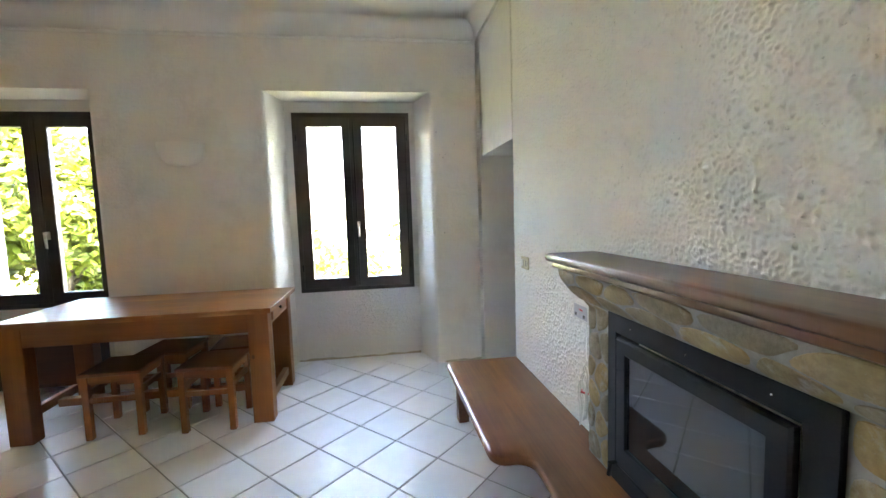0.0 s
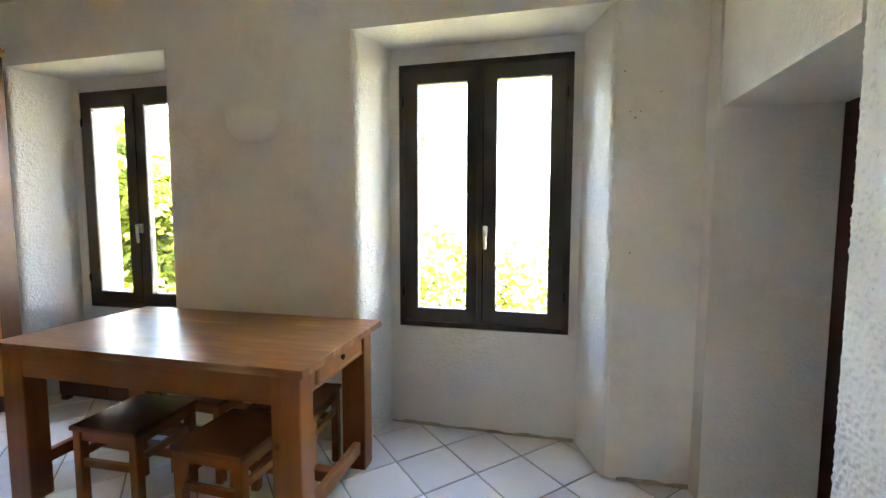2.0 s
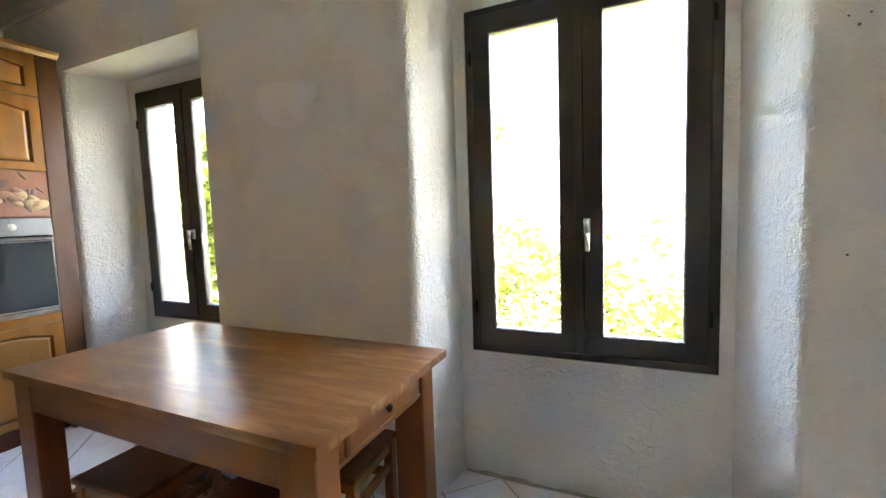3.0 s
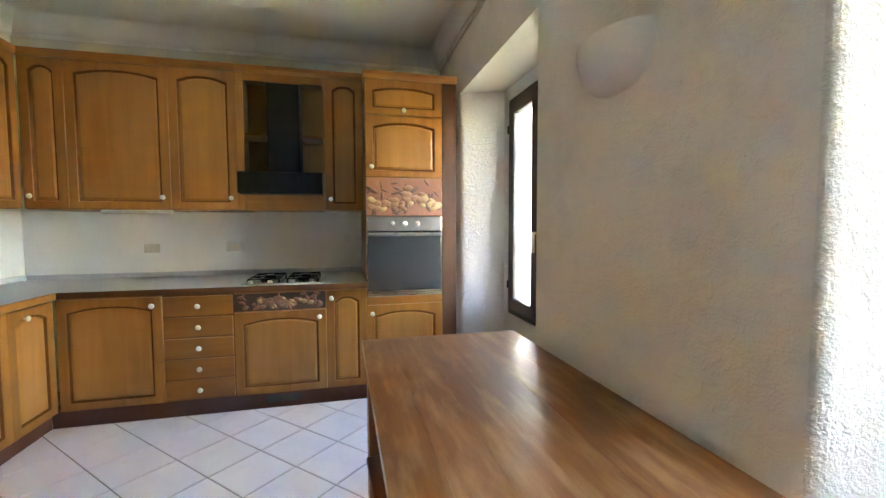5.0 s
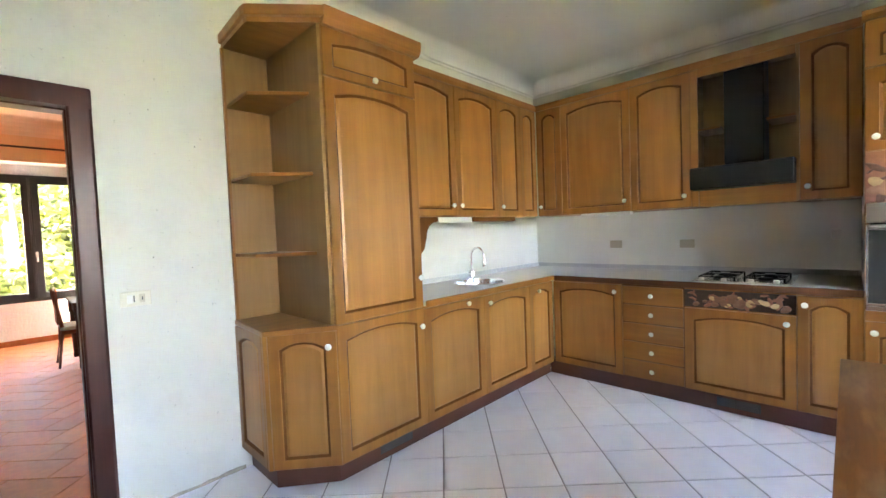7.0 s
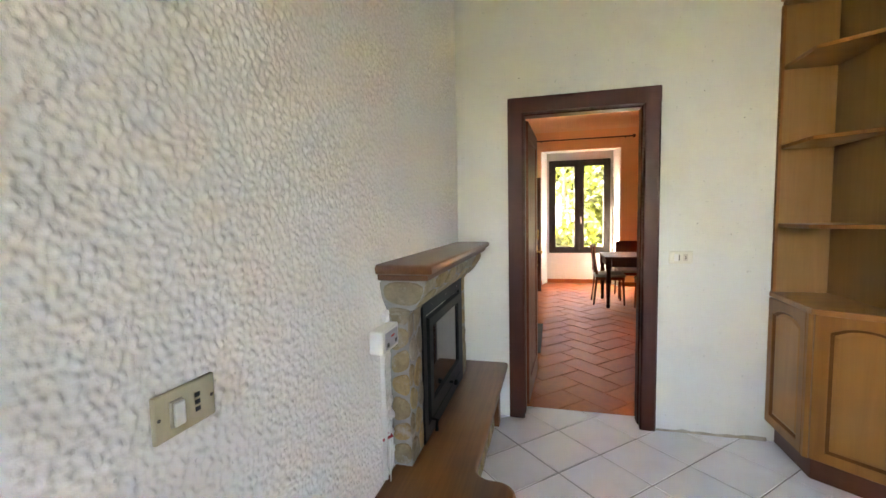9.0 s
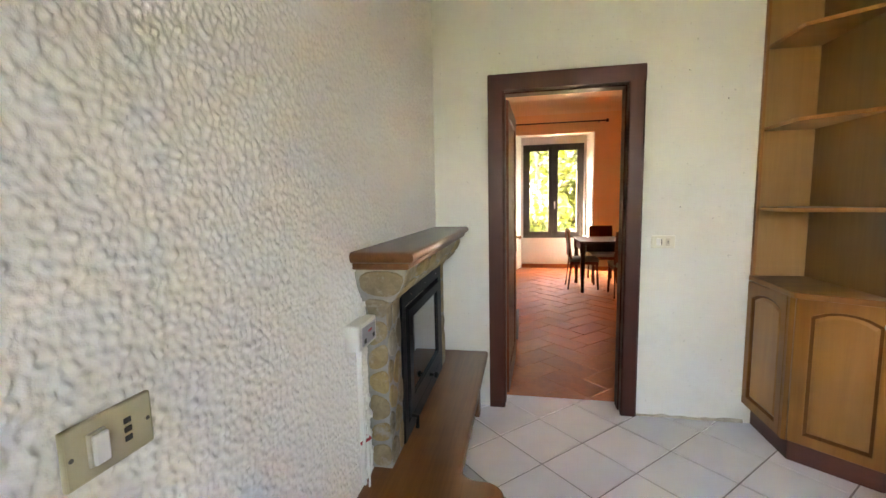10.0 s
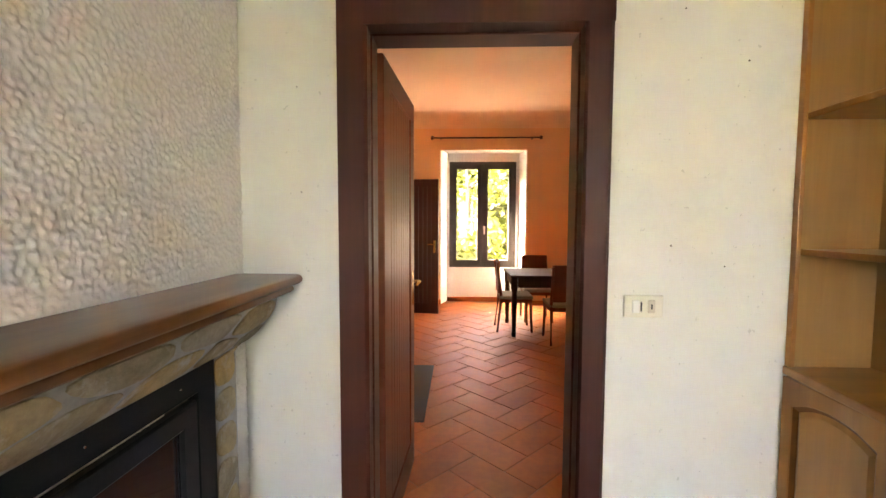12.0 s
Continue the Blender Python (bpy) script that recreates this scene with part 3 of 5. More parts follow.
# ---- windows ----
def window(name, x0, x1, z0, z1, y, sgn, label, pane_x=0.088):
    """Double casement; sgn 1 where indoors lies at -y."""
    w = thing(name, label, "window", ((x0 + x1) / 2, y, z0), 0 if sgn > 0 else 180)
    tagged(w, kind="structure")
    hw, h = (x1 - x0) / 2, z1 - z0
    bm = bm_new()
    f = 0.05
    ring_frame(bm, -hw, hw, 0, h, f, f, f, f, 0, 0.06)
    part("window_frame", bm, "window_wood", w)
    for s in (-1, 1):
        a, b = (-hw + f - 0.012, -0.002) if s < 0 else (0.002, hw - f + 0.012)
        bm = bm_new()
        g = 0.094
        y0, y1 = -0.018, 0.035
        zb, zt = f - 0.012, h - f + 0.012
        ring_frame(bm, a, b, zb, zt, g, g, g, g, y0, y1, 0.006)
        sash = part("sash", bm, "window_wood", w)
        bm = box(bm_new(), a + g - 0.005, b - g + 0.005, 0.006, 0.012, zb + g - 0.005, zt - g + 0.005)
        pane = part("pane", bm, "pane_glass", sash)
        pane.visible_shadow = False
        bm = bm_new()
        for zz in (h * 0.14, h * 0.86):
            xx = a - 0.006 if s < 0 else b + 0.006
            lathe(bm, [(0.007, -0.03), (0.007, 0.03)], 8, Matrix.Translation((xx, -0.02, zz)))
        part("hinge", bm, "iron", sash)
    bm = box(bm_new(), -0.024, 0.014, -0.028, -0.016, 0.05, h - 0.05, 0.005)
    astragal = part("meeting_stile", bm, "window_wood", w)
    zc, hxx = h * 0.375, 0.028
    bm = box(bm_new(), hxx - 0.014, hxx + 0.014, -0.030, -0.016, zc - 0.035, zc + 0.035, 0.003)
    tube(bm, [(hxx, -0.03, zc + 0.02), (hxx, -0.06, zc + 0.02)], 0.008)
    tube(bm, [(hxx, -0.06, zc + 0.03), (hxx + 0.002, -0.062, zc - 0.03), (hxx + 0.004, -0.058, zc - 0.11)], [0.013, 0.012, 0.010])
    part("handle", bm, "handle_metal", w, "pale worn metal window handle", True)
    return w


window("window_1", BAYS[0][4], BAYS[0][5], WIN_Z0, WIN_Z1, Y_GLASS + 0.004, 1, "dark brown wooden double casement window with a brass handle")
window("window_2", BAYS[1][4], BAYS[1][5], WIN_Z0, WIN_Z1, Y_GLASS + 0.004, 1, "dark brown wooden double casement window above a low parapet")
window("window_3", BAY3[0][4], BAY3[0][5], 0.61, 2.47, R_Y - 0.304, -1, "dark wooden casement window of the dining room")

# ---- doorway ----
door = thing("door_2", "dark brown wooden door standing open into the dining room", "door", (0, 0, 0))
tagged(door, kind="structure")
bm = bm_new()
for a, b in ((-0.447, D_X0 + 0.022), (D_X1 - 0.022, 0.474)):
    prism(bm, [(a, Y_S), (b, Y_S), (b, Y_S + 0.016), (b - 0.01 if b < 0 else b, Y_S + 0.024), (a + 0.012, Y_S + 0.024), (a, Y_S + 0.014)], 0, D_Z - 0.02)
prism(bm, [(-0.447, D_Z - 0.02), (0.474, D_Z - 0.02), (0.474, 2.145), (0.465, 2.15), (-0.44, 2.15), (-0.447, 2.145)], Y_S, Y_S + 0.024, 'y')
part("architrave", bm, "dark_door", door)
bm = bm_new()
box(bm, D_X0, D_X0 + 0.018, Y_B - 0.01, Y_S + 0.001, 0, D_Z, 0.003)
box(bm, D_X1 - 0.018, D_X1, Y_B - 0.01, Y_S + 0.001, 0, D_Z, 0.003)
box(bm, D_X0 + 0.018, D_X1 - 0.018, Y_B - 0.01, Y_S + 0.001, D_Z - 0.018, D_Z, 0.003)
box(bm, D_X0 + 0.018, D_X0 + 0.026, Y_B + 0.04, Y_S - 0.05, 0, D_Z - 0.018, 0.002)
box(bm, D_X1 - 0.026, D_X1 - 0.018, Y_B + 0.04, Y_S - 0.05, 0, D_Z - 0.018, 0.002)
box(bm, D_X0 + 0.026, D_X1 - 0.026, Y_B + 0.04, Y_S - 0.05, D_Z - 0.026, D_Z - 0.018, 0.002)
part("jamb", bm, "dark_door", door)


def boarded_leaf(parent, hinge, angle, width, height, material):
    """A leaf with a frame round narrow upright boards; hinge (x, y), closed along local x."""
    m = pose(hinge[0], hinge[1], 0.012, 0, 0, angle)

    def put(bm, name, mat, par, label="", smooth=False):
        bm.transform(m)
        return part(name, bm, mat, par, label, smooth)
    bm = bm_new()
    st = 0.105
    ring_frame(bm, 0, width, 0, height, st, st, 0.16, st, -0.02, 0.02)
    leaf = put(bm, "leaf", material, parent)
    nb = 9
    for i in range(nb):
        a = st + (width - 2 * st) * i / nb
        b = st + (width - 2 * st) * (i + 1) / nb
        put(box(bm_new(), a + 0.001, b - 0.001, -0.012, 0.012, 0.155, height - st + 0.005, 0.003), "board", material, leaf)
    for s in (-1, 1):
        bm = box(bm_new(), width - 0.075, width - 0.035, s * 0.02, s * 0.026, 0.93, 1.12, 0.002)
        tube(bm, [(width - 0.055, s * 0.024, 1.06), (width - 0.055, s * 0.06, 1.06)], 0.009)
        tube(bm, [(width - 0.05, s * 0.06, 1.06), (width - 0.11, s * 0.064, 1.062), (width - 0.165, s * 0.058, 1.055)], [0.009, 0.009, 0.006])
        put(bm, "handle", "brass", leaf, "brass door handle", True)
    return leaf


boarded_leaf(door, (D_X1 - 0.022, Y_B - 0.012), -93, 0.72, 2.03, "door_leaf_wood")

# ---- kitchen units ----
def knob(parent, x, z, y=0.0):
    bm = lathe(bm_new(), [(0.006, 0), (0.006, 0.008), (0.015, 0.012), (0.019, 0.020), (0.016, 0.028), (0.007, 0.032)], 12,
               Matrix.Translation((x, y, z)) @ Matrix.Rotation(radians(90), 4, 'X'))
    return part("knob", bm, "knob_white", parent, "round white porcelain knob", True)


def arch_line(x0, x1, z, rise, n=10):
    """A shallow arch from x0 to x1: z at the middle, lower by rise at the ends."""
    out = []
    for i in range(n + 1):
        u = i / n * 2 - 1
        s = min(1.0, abs(u) / 0.92)
        out.append((x0 + (x1 - x0) * i / n, z - rise * (1 - math.sqrt(max(0, 1 - s * s * 0.88))) / (1 - math.sqrt(0.12))))
    return out


def front(parent, x0, x1, z0, z1, arch=True, knob_at=None, name="door", frame_w=0.06):
    """A framed front with a raised panel; the room lies at local -y."""
    fw = min(frame_w, (x1 - x0) * 0.26)
    fz = min(0.052, (z1 - z0) * 0.24)
    x0, x1, z0, z1 = x0 + 0.0015, x1 - 0.0015, z0 + 0.0015, z1 - 0.0015
    rise = min(0.036, (z1 - z0) * 0.12) if arch else 0.0
    line = arch_line(x0 + fw, x1 - fw, z1 - fz, rise) if arch else [(x0 + fw, z1 - fz), (x1 - fw, z1 - fz)]
    outer = [(x0 + fw, z0 + fz), (x1 - fw, z0 + fz)] + line[::-1]
    rim = [(x0, z0), (x1, z0)] + [(x0 + (x1 - x0) * (1 - q / (len(line) - 1)), z1) for q in range(len(line))]
    bm = bm_new()
    n = len(outer)
    e = 0.003
    mx, mz = (x0 + x1) / 2, (z0 + z1) / 2

    def loop(pts, y, off=0.0):
        return [bm.verts.new((x + (off if x < mx else -off), y, z + (off if z < mz else -off))) for x, z in pts]
    loops = [loop(rim, 0.021), loop(rim, e), loop(rim, 0, e), loop(outer, 0, -e), loop(outer, e), loop(outer, 0.021)]
    for p0, p1 in zip(loops, loops[1:] + loops[:1]):
        for q in range(n):
            bm.faces.new((p0[q], p0[(q + 1) % n], p1[(q + 1) % n], p1[q]))
    d = part(name, bm, "oak", parent)
    cx, cz = (x0 + x1) / 2, (z0 + z1) / 2
    hx, hz = (x1 - x0) / 2 - fw, (z1 - z0) / 2 - fz
    g, g2 = 0.013, 0.027
    bm = bm_new()

    def ring(off, y):
        return [bm.verts.new((cx + (x - cx) * (1 - off / hx), y, cz + (z - cz) * (1 - off / max(hz, 0.03)))) for x, z in outer]
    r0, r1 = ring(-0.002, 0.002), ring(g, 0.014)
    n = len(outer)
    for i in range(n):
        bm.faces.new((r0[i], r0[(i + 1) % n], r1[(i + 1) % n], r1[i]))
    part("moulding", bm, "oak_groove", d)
    bm = bm_new()
    a, b = ring(g, 0.014), ring(g2, 0.008)
    for i in range(n):
        bm.faces.new((a[i], a[(i + 1) % n], b[(i + 1) % n], b[i]))
    bm.faces.new(b)
    part("panel", bm, "oak_panel", d)
    if knob_at:
        knob(d, *knob_at)
    return d


def carcass(parent, w, d, z0, z1, y0=0.022, material="oak"):
    return part("body", box(bm_new(), 0.0005, w - 0.0005, y0, d, z0, z1, 0.001), material, parent)


def drawer(parent, x0, x1, z0, z1):
    bm = box(bm_new(), x0 + 0.003, x1 - 0.003, 0, 0.021, z0 + 0.0045, z1 - 0.0045, 0.005)
    d = part("drawer", bm, "oak_h", parent)
    knob(d, (x0 + x1) / 2, (z0 + z1) / 2)
    return d


BASE_L, BASE_G = "oak kitchen base cabinet with an arched raised-panel door", "base cabinets"
B0, B1 = 0.135, 0.895
F_Y, F_X = 1.16, -3.64   # fronts of the two runs


def base_unit(at, turn, w, depth, knob_x, knob_z=0.835, label=BASE_L):
    u = thing("base_cabinet", label, "cabinet", at, turn, BASE_G)
    carcass(u, w, depth, B0, 0.913)
    front(u, 0, w, B0, B1, True, (knob_x, knob_z))
    return u


base_unit((-1.990, F_Y, 0), 180, 0.625, 0.65, 0.43, 0.868, "oak base cabinet with an arched door under the sink side")
base_unit((-2.615, F_Y, 0), 180, 0.629, 0.65, 0.055)
base_unit((-3.244, F_Y, 0), 180, 0.390, 0.65, 0.13, 0.835, "narrow oak corner cabinet with an arched door")
base_unit((F_X, 1.165, 0), 90, 0.629, 0.80, 0.575)
u = thing("drawer_cabinet", "oak kitchen cabinet with five drawers and white knobs", "cabinet", (F_X, 1.794, 0), 90, BASE_G)
# body coloured darker than the other units, as painted shade in the drawer gaps
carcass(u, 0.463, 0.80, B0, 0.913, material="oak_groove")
for i in range(5):
    h = (B1 - B0) / 5
    drawer(u, 0.004, 0.459, B0 + h * i, B0 + h * (i + 1))


def relief(parent, w, h, x0, z0, seed, ground, scale=1.0):
    """A panel with fruit and leaves in low relief."""
    rnd = random.Random(seed)
    p = part("relief_panel", box(bm_new(), x0, x0 + w, 0.004, 0.02, z0, z0 + h, 0.003), ground, parent, "terracotta panel with fruit in relief")
    leaves, fruit, pale = bm_new(), bm_new(), bm_new()
    big = 1.9 if ground == "tile_relief_dark" else 1.25

    def lump(bm, x, z, lx, depth, lz, a):
        bmesh.ops.create_uvsphere(bm, u_segments=8, v_segments=5, radius=1.0,
                                  matrix=Matrix.Translation((x, 0.003, z)) @ Matrix.Rotation(a, 4, 'Y') @ Matrix.Diagonal((lx, depth, lz, 1)))
    for k in range(34):
        u = rnd.uniform(0.05, 0.95)
        l = h * rnd.uniform(0.08, 0.15) * big
        lump(leaves, x0 + w * u, z0 + h * min(0.9, max(0.1, rnd.gauss(0.5, 0.2))), l, 0.005, l * rnd.uniform(0.22, 0.4), rnd.uniform(0, 6.28))
    for k in range(int(26 * scale)):
        u = min(0.92, max(0.08, rnd.gauss(0.5, 0.24)))
        top = 0.66 - 0.9 * abs(u - 0.5)
        l = h * rnd.uniform(0.05, 0.11) * big
        lump(pale if k % 4 == 0 else fruit, x0 + w * u, z0 + h * rnd.uniform(0.18, max(0.30, top + 0.14)), l * 1.3, 0.009, l * 0.8, rnd.uniform(-0.7, 0.7))
    tagged(part("leaves", leaves, "tile_relief_leaf" if ground != "tile_relief_dark" else "tile_relief_ground", p, "", True), kind="stuff")
    tagged(part("fruit", pale, "tile_relief_pale", p, "", True), kind="stuff")
    tagged(part("fruit", fruit, "tile_relief_fruit", p, "", True), kind="stuff")
    return p


u = thing("hob_cabinet", "oak hob cabinet with a painted fruit panel above its door", "cabinet", (F_X, 2.257, 0), 90, BASE_G)
carcass(u, 0.65, 0.80, B0, 0.913)
front(u, 0, 0.65, B0, 0.755, True, (0.60, 0.70))
relief(u, 0.646, 0.128, 0.002, 0.763, 4, "tile_relief_dark", 1.3)
base_unit((F_X, 2.907, 0), 90, 0.308, 0.80, 0.04, 0.835, "narrow oak base cabinet beside the oven tower")

# oven tower
u = thing("oven_tower", "tall oak cabinet that holds the built-in oven", "cabinet", (F_X + 0.005, 3.215, 0), 90)
bm = bm_new()
box(bm, 0, 0.018, 0.022, 0.80, B0, 2.50)
box(bm, 0.587, 0.605, 0.022, 0.80, B0, 2.50)
box(bm, 0.018, 0.587, 0.60, 0.80, B0, 2.50)
for z in (B0, 0.80, 1.465, 1.76, 2.25, 2.482):
    box(bm, 0.018, 0.587, 0.022, 0.60, z, z + 0.018)
part("body", bm, "oak", u)
part("end_panel", box(bm_new(), 0.606, 0.722, 0.0, 0.80, 0.0, 2.52, 0.003), "end_panel_wood", u, "dark-stained end panel")
front(u, 0, 0.605, B0, 0.765, True, (0.04, 0.70))
part("rail", box(bm_new(), 0.002, 0.603, 0.002, 0.021, 0.767, 0.828, 0.003), "oak_h", u)
relief(u, 0.601, 0.292, 0.002, 1.465, 7, "tile_relief_ground", 1.15)
front(u, 0, 0.605, 1.762, 2.236, True, (0.045, 1.84))
front(u, 0, 0.605, 2.240, 2.505, True, (0.30, 2.275))
bm = bm_new()
prism(bm, [(0.03, 2.505), (-0.012, 2.51), (-0.030, 2.53), (-0.034, 2.556), (0.03, 2.556)], -0.012, 0.722, 'x')
part("cornice", bm, "oak_h", u)

oven = thing("oven", "built-in stainless steel oven with a dark glass door", "oven", (F_X + 0.008, 3.217, 0), 90)
part("body", box(bm_new(), 0.022, 0.58, 0.021, 0.55, 0.84, 1.455), "iron", oven)
panel = part("control_panel", box(bm_new(), 0.003, 0.598, 0.0, 0.02, 1.345, 1.459, 0.003), "steel", oven, "brushed steel control panel")
for kx in (0.20, 0.30, 0.40):
    bm = lathe(bm_new(), [(0.022, 0), (0.020, 0.006), (0.014, 0.012), (0.012, 0.024), (0.004, 0.026)], 14,
               Matrix.Translation((kx, 0, 1.402)) @ Matrix.Rotation(radians(90), 4, 'X'))
    part("dial", bm, "knob_white", panel, "white control dial", True)
bm = bm_new()
ring_frame(bm, 0.003, 0.598, 0.862, 1.335, 0.010, 0.010, 0.012, 0.03, -0.002, 0.02, 0.002)
odoor = part("oven_door", bm, "steel", oven)
part("glass", box(bm_new(), 0.012, 0.589, 0.0005, 0.012, 0.873, 1.306), "oven_mirror", odoor, "dark reflecting glass")
bm = bm_new()
tube(bm, [(0.02, -0.036, 1.322), (0.58, -0.036, 1.322)], 0.010, 10)
for hx in (0.05, 0.55):
    tube(bm, [(hx, 0.0, 1.322), (hx, -0.036, 1.322)], 0.006)
part("handle", bm, "steel", odoor, "", True)
part("trim", box(bm_new(), 0.003, 0.598, -0.001, 0.02, 0.832, 0.858, 0.002), "steel", oven)

# larder tower and its corner shelves beside the doorway wall
u = thing("larder_tower", "tall oak larder cabinet with arched raised-panel doors", "cabinet", (-1.338, F_Y, 0), 180)
W_T = 0.652
carcass(u, W_T, 0.658, B0, 2.50)
front(u, 0, W_T, B0, 0.905, True, (W_T - 0.035, 0.79))
front(u, 0, W_T, 0.910, 2.245, True, (W_T - 0.03, 1.105), frame_w=0.06)
front(u, 0, W_T, 2.252, 2.510, True, (W_T / 2, 2.285))
bm = bm_new()
prism(bm, [(0.04, 2.51), (-0.012, 2.515), (-0.034, 2.545), (-0.040, 2.60), (0.04, 2.60)], 0, W_T + 0.034, 'x')
box(bm, 0, W_T + 0.034, 0.04, 0.64, 2.53, 2.60)
part("cornice", bm, "oak_h", u)

u = thing("corner_shelf", "oak angled corner shelf unit with an arched cupboard door below", "shelf", (0, 0, 0))
XS, XW = -1.3385, -1.065   # against the tower, against the wall
bm = bm_new()
prism(bm, [(XW, Y_S + 0.002), (XS, Y_S + 0.002), (XS, 1.125), (XW, 0.868)], B0, 0.885)
part("body", bm, "oak", u)
part("top", prism(bm_new(), [(-1.045, Y_S + 0.002), (XS, Y_S + 0.002), (XS, 1.185), (-1.012, 0.985), (-1.012, 0.955)], 0.886, 0.915, bev=0.005), "oak_h", u)
bm = bm_new()
box(bm, XS + 0.0005, XS + 0.018, Y_S + 0.004, 1.14, 0.915, 2.52)
part("side_panel", bm, "oak_inside", u)
part("back_panel", box(bm_new(), XS + 0.018, XW, Y_S + 0.003, Y_S + 0.018, 0.915, 2.52), "oak_inside", u)
part("edge_strip", box(bm_new(), XW - 0.001, XW + 0.014, Y_S + 0.003, Y_S + 0.028, 0.915, 2.52, 0.002), "oak", u)
for z in (1.313, 1.754, 2.191):
    part("shelf_board", prism(bm_new(), [(XW, Y_S + 0.019), (XS + 0.018, Y_S + 0.019), (XS + 0.018, 1.03), (-1.06, 0.835), (-1.058, 0.80)], z - 0.02, z, bev=0.003), "oak_h", u)
bm = bm_new()
prism(bm, [(-1.06, Y_S + 0.002), (XS, Y_S + 0.002), (XS, 1.16), (-1.05, 0.92), (-1.045, 0.89)], 2.52, 2.545)
prism(bm, [(-1.045, Y_S + 0.002), (XS, Y_S + 0.002), (XS, 1.195), (-1.032, 0.94), (-1.025, 0.90)], 2.546, 2.60, bev=0.006)
part("cornice", bm, "oak_h", u)


def turned_front(parent, p0, p1, z0, z1, knob_at=None, name="door", frame_w=0.06):
    """A framed front along the plan line from p0 to p1; the room lies to the right of that line."""
    w = math.dist(p0, p1)
    a = math.degrees(math.atan2(p1[1] - p0[1], p1[0] - p0[0]))
    holder = pose(p0[0], p0[1], 0, 0, 0, a)
    d = front(parent, 0, w, z0, z1, True, knob_at, name, frame_w)
    d.matrix_basis = holder
    return d


turned_front(u, (-1.058, 0.9195), (XS + 0.004, 1.162), B0, 0.882, (0.325, 0.80))
turned_front(u, (XW + 0.024, Y_S + 0.01), (XW + 0.024, 0.884), B0, 0.882, None, "end_door", 0.046)
part("corner_post", prism(bm_new(), [(-1.0415, 0.886), (-1.0415, 0.9045), (-1.0570, 0.9180), (-1.085, 0.89), (-1.07, 0.886)], B0, 0.884), "oak", u)

# wall units
U0, U1 = 1.512, 2.59
UY, UX = 0.88, -3.88


def wall_unit(at, turn, w, depth, doors, label):
    c = thing("wall_cabinet", label, "cabinet", at, turn, "wall cabinets")
    carcass(c, w, depth, U0, U1)
    for x0, x1, k in doors:
        front(c, x0, x1, U0 + 0.004, U1 - 0.03, True, (k, U0 + 0.09) if k else None)
    bm = prism(bm_new(), [(0.03, U1 - 0.03), (-0.008, U1 - 0.028), (-0.022, U1 - 0.006), (-0.026, U1 + 0.022), (0.03, U1 + 0.022)], 0, w, 'x')
    part("cornice", bm, "oak_h", c)
    return c


WALL_L = "oak wall cabinet with arched raised-panel doors and white knobs"
wall_unit((-1.992, UY, 0), 180, 1.234, 0.375, [(0, 0.675, 0.615), (0.675, 1.234, 0.715)], WALL_L)
wall_unit((-3.226, UY, 0), 180, 0.652, 0.375, [(0, 0.372, 0.045), (0.372, 0.652, None)], WALL_L)
wall_unit((UX, 0.885, 0), 90, 0.915, 0.58, [(0, 0.268, 0.045), (0.268, 0.915, 0.865)], WALL_L)
wall_unit((UX, 1.80, 0), 90, 0.462, 0.58, [(0, 0.462, 0.415)], "single oak wall cabinet beside the extractor hood")
wall_unit((UX, 2.911, 0), 90, 0.302, 0.58, [(0, 0.302, 0.04)], "narrow oak wall cabinet beside the oven tower")

u = thing("hood_niche", "open oak niche with small shelves round the extractor hood", "cabinet", (UX, 2.262, 0), 90)
part("stile", box(bm_new(), 0.0, 0.05, 0.0, 0.0215, U0, U1 - 0.03), "oak", u)
part("side_panel", box(bm_new(), 0.0, 0.018, 0.022, 0.55, U0, U1), "oak_inside", u)
part("side_panel", box(bm_new(), 0.631, 0.649, 0.0, 0.55, U0, U1), "oak_inside", u)
part("back_panel", box(bm_new(), 0.0185, 0.6305, 0.335, 0.355, U0, U1), "oak_inside", u)
part("top_board", box(bm_new(), 0.0185, 0.6305, 0.022, 0.5295, U1 - 0.02, U1), "oak_inside", u)
part("top_rail", box(bm_new(), 0.0505, 0.6305, 0.0, 0.02, U1 - 0.09, U1 - 0.021), "oak_h", u)
part("valance", box(bm_new(), 0.018, 0.631, 0.04, 0.06, U0, 1.64), "oak_h", u)
for a, b in ((0.0185, 0.185), (0.465, 0.6305)):
    part("shelf_board", box(bm_new(), a, b, 0.06, 0.3345, 2.10, 2.118, 0.002), "oak_h", u)
bm = prism(bm_new(), [(0.03, U1 - 0.03), (-0.008, U1 - 0.028), (-0.022, U1 - 0.006), (-0.026, U1 + 0.022), (0.03, U1 + 0.022)], 0, 0.649, 'x')
part("cornice", bm, "oak_h", u)
hood = thing("extractor_hood", "black extractor hood with a square chimney", "hood", (UX + 0.13, 2.262, 0), 90)
bm = prism(bm_new(), [(0.0, 1.635), (0.0, 1.79), (0.02, 1.80), (0.40, 1.80), (0.40, 1.635)], 0.02, 0.629, 'x', 0.004)
part("canopy", bm, "hood_black", hood)
part("chimney", box(bm_new(), 0.215, 0.455, 0.16, 0.42, 1.80, U1 - 0.021, 0.006), "hood_black", hood)

# scalloped bracket and light box below the wall cabinets
u = thing("bracket", "dark scalloped oak bracket board below the wall cabinet", "bracket", (-1.995, UY, 0), 180)
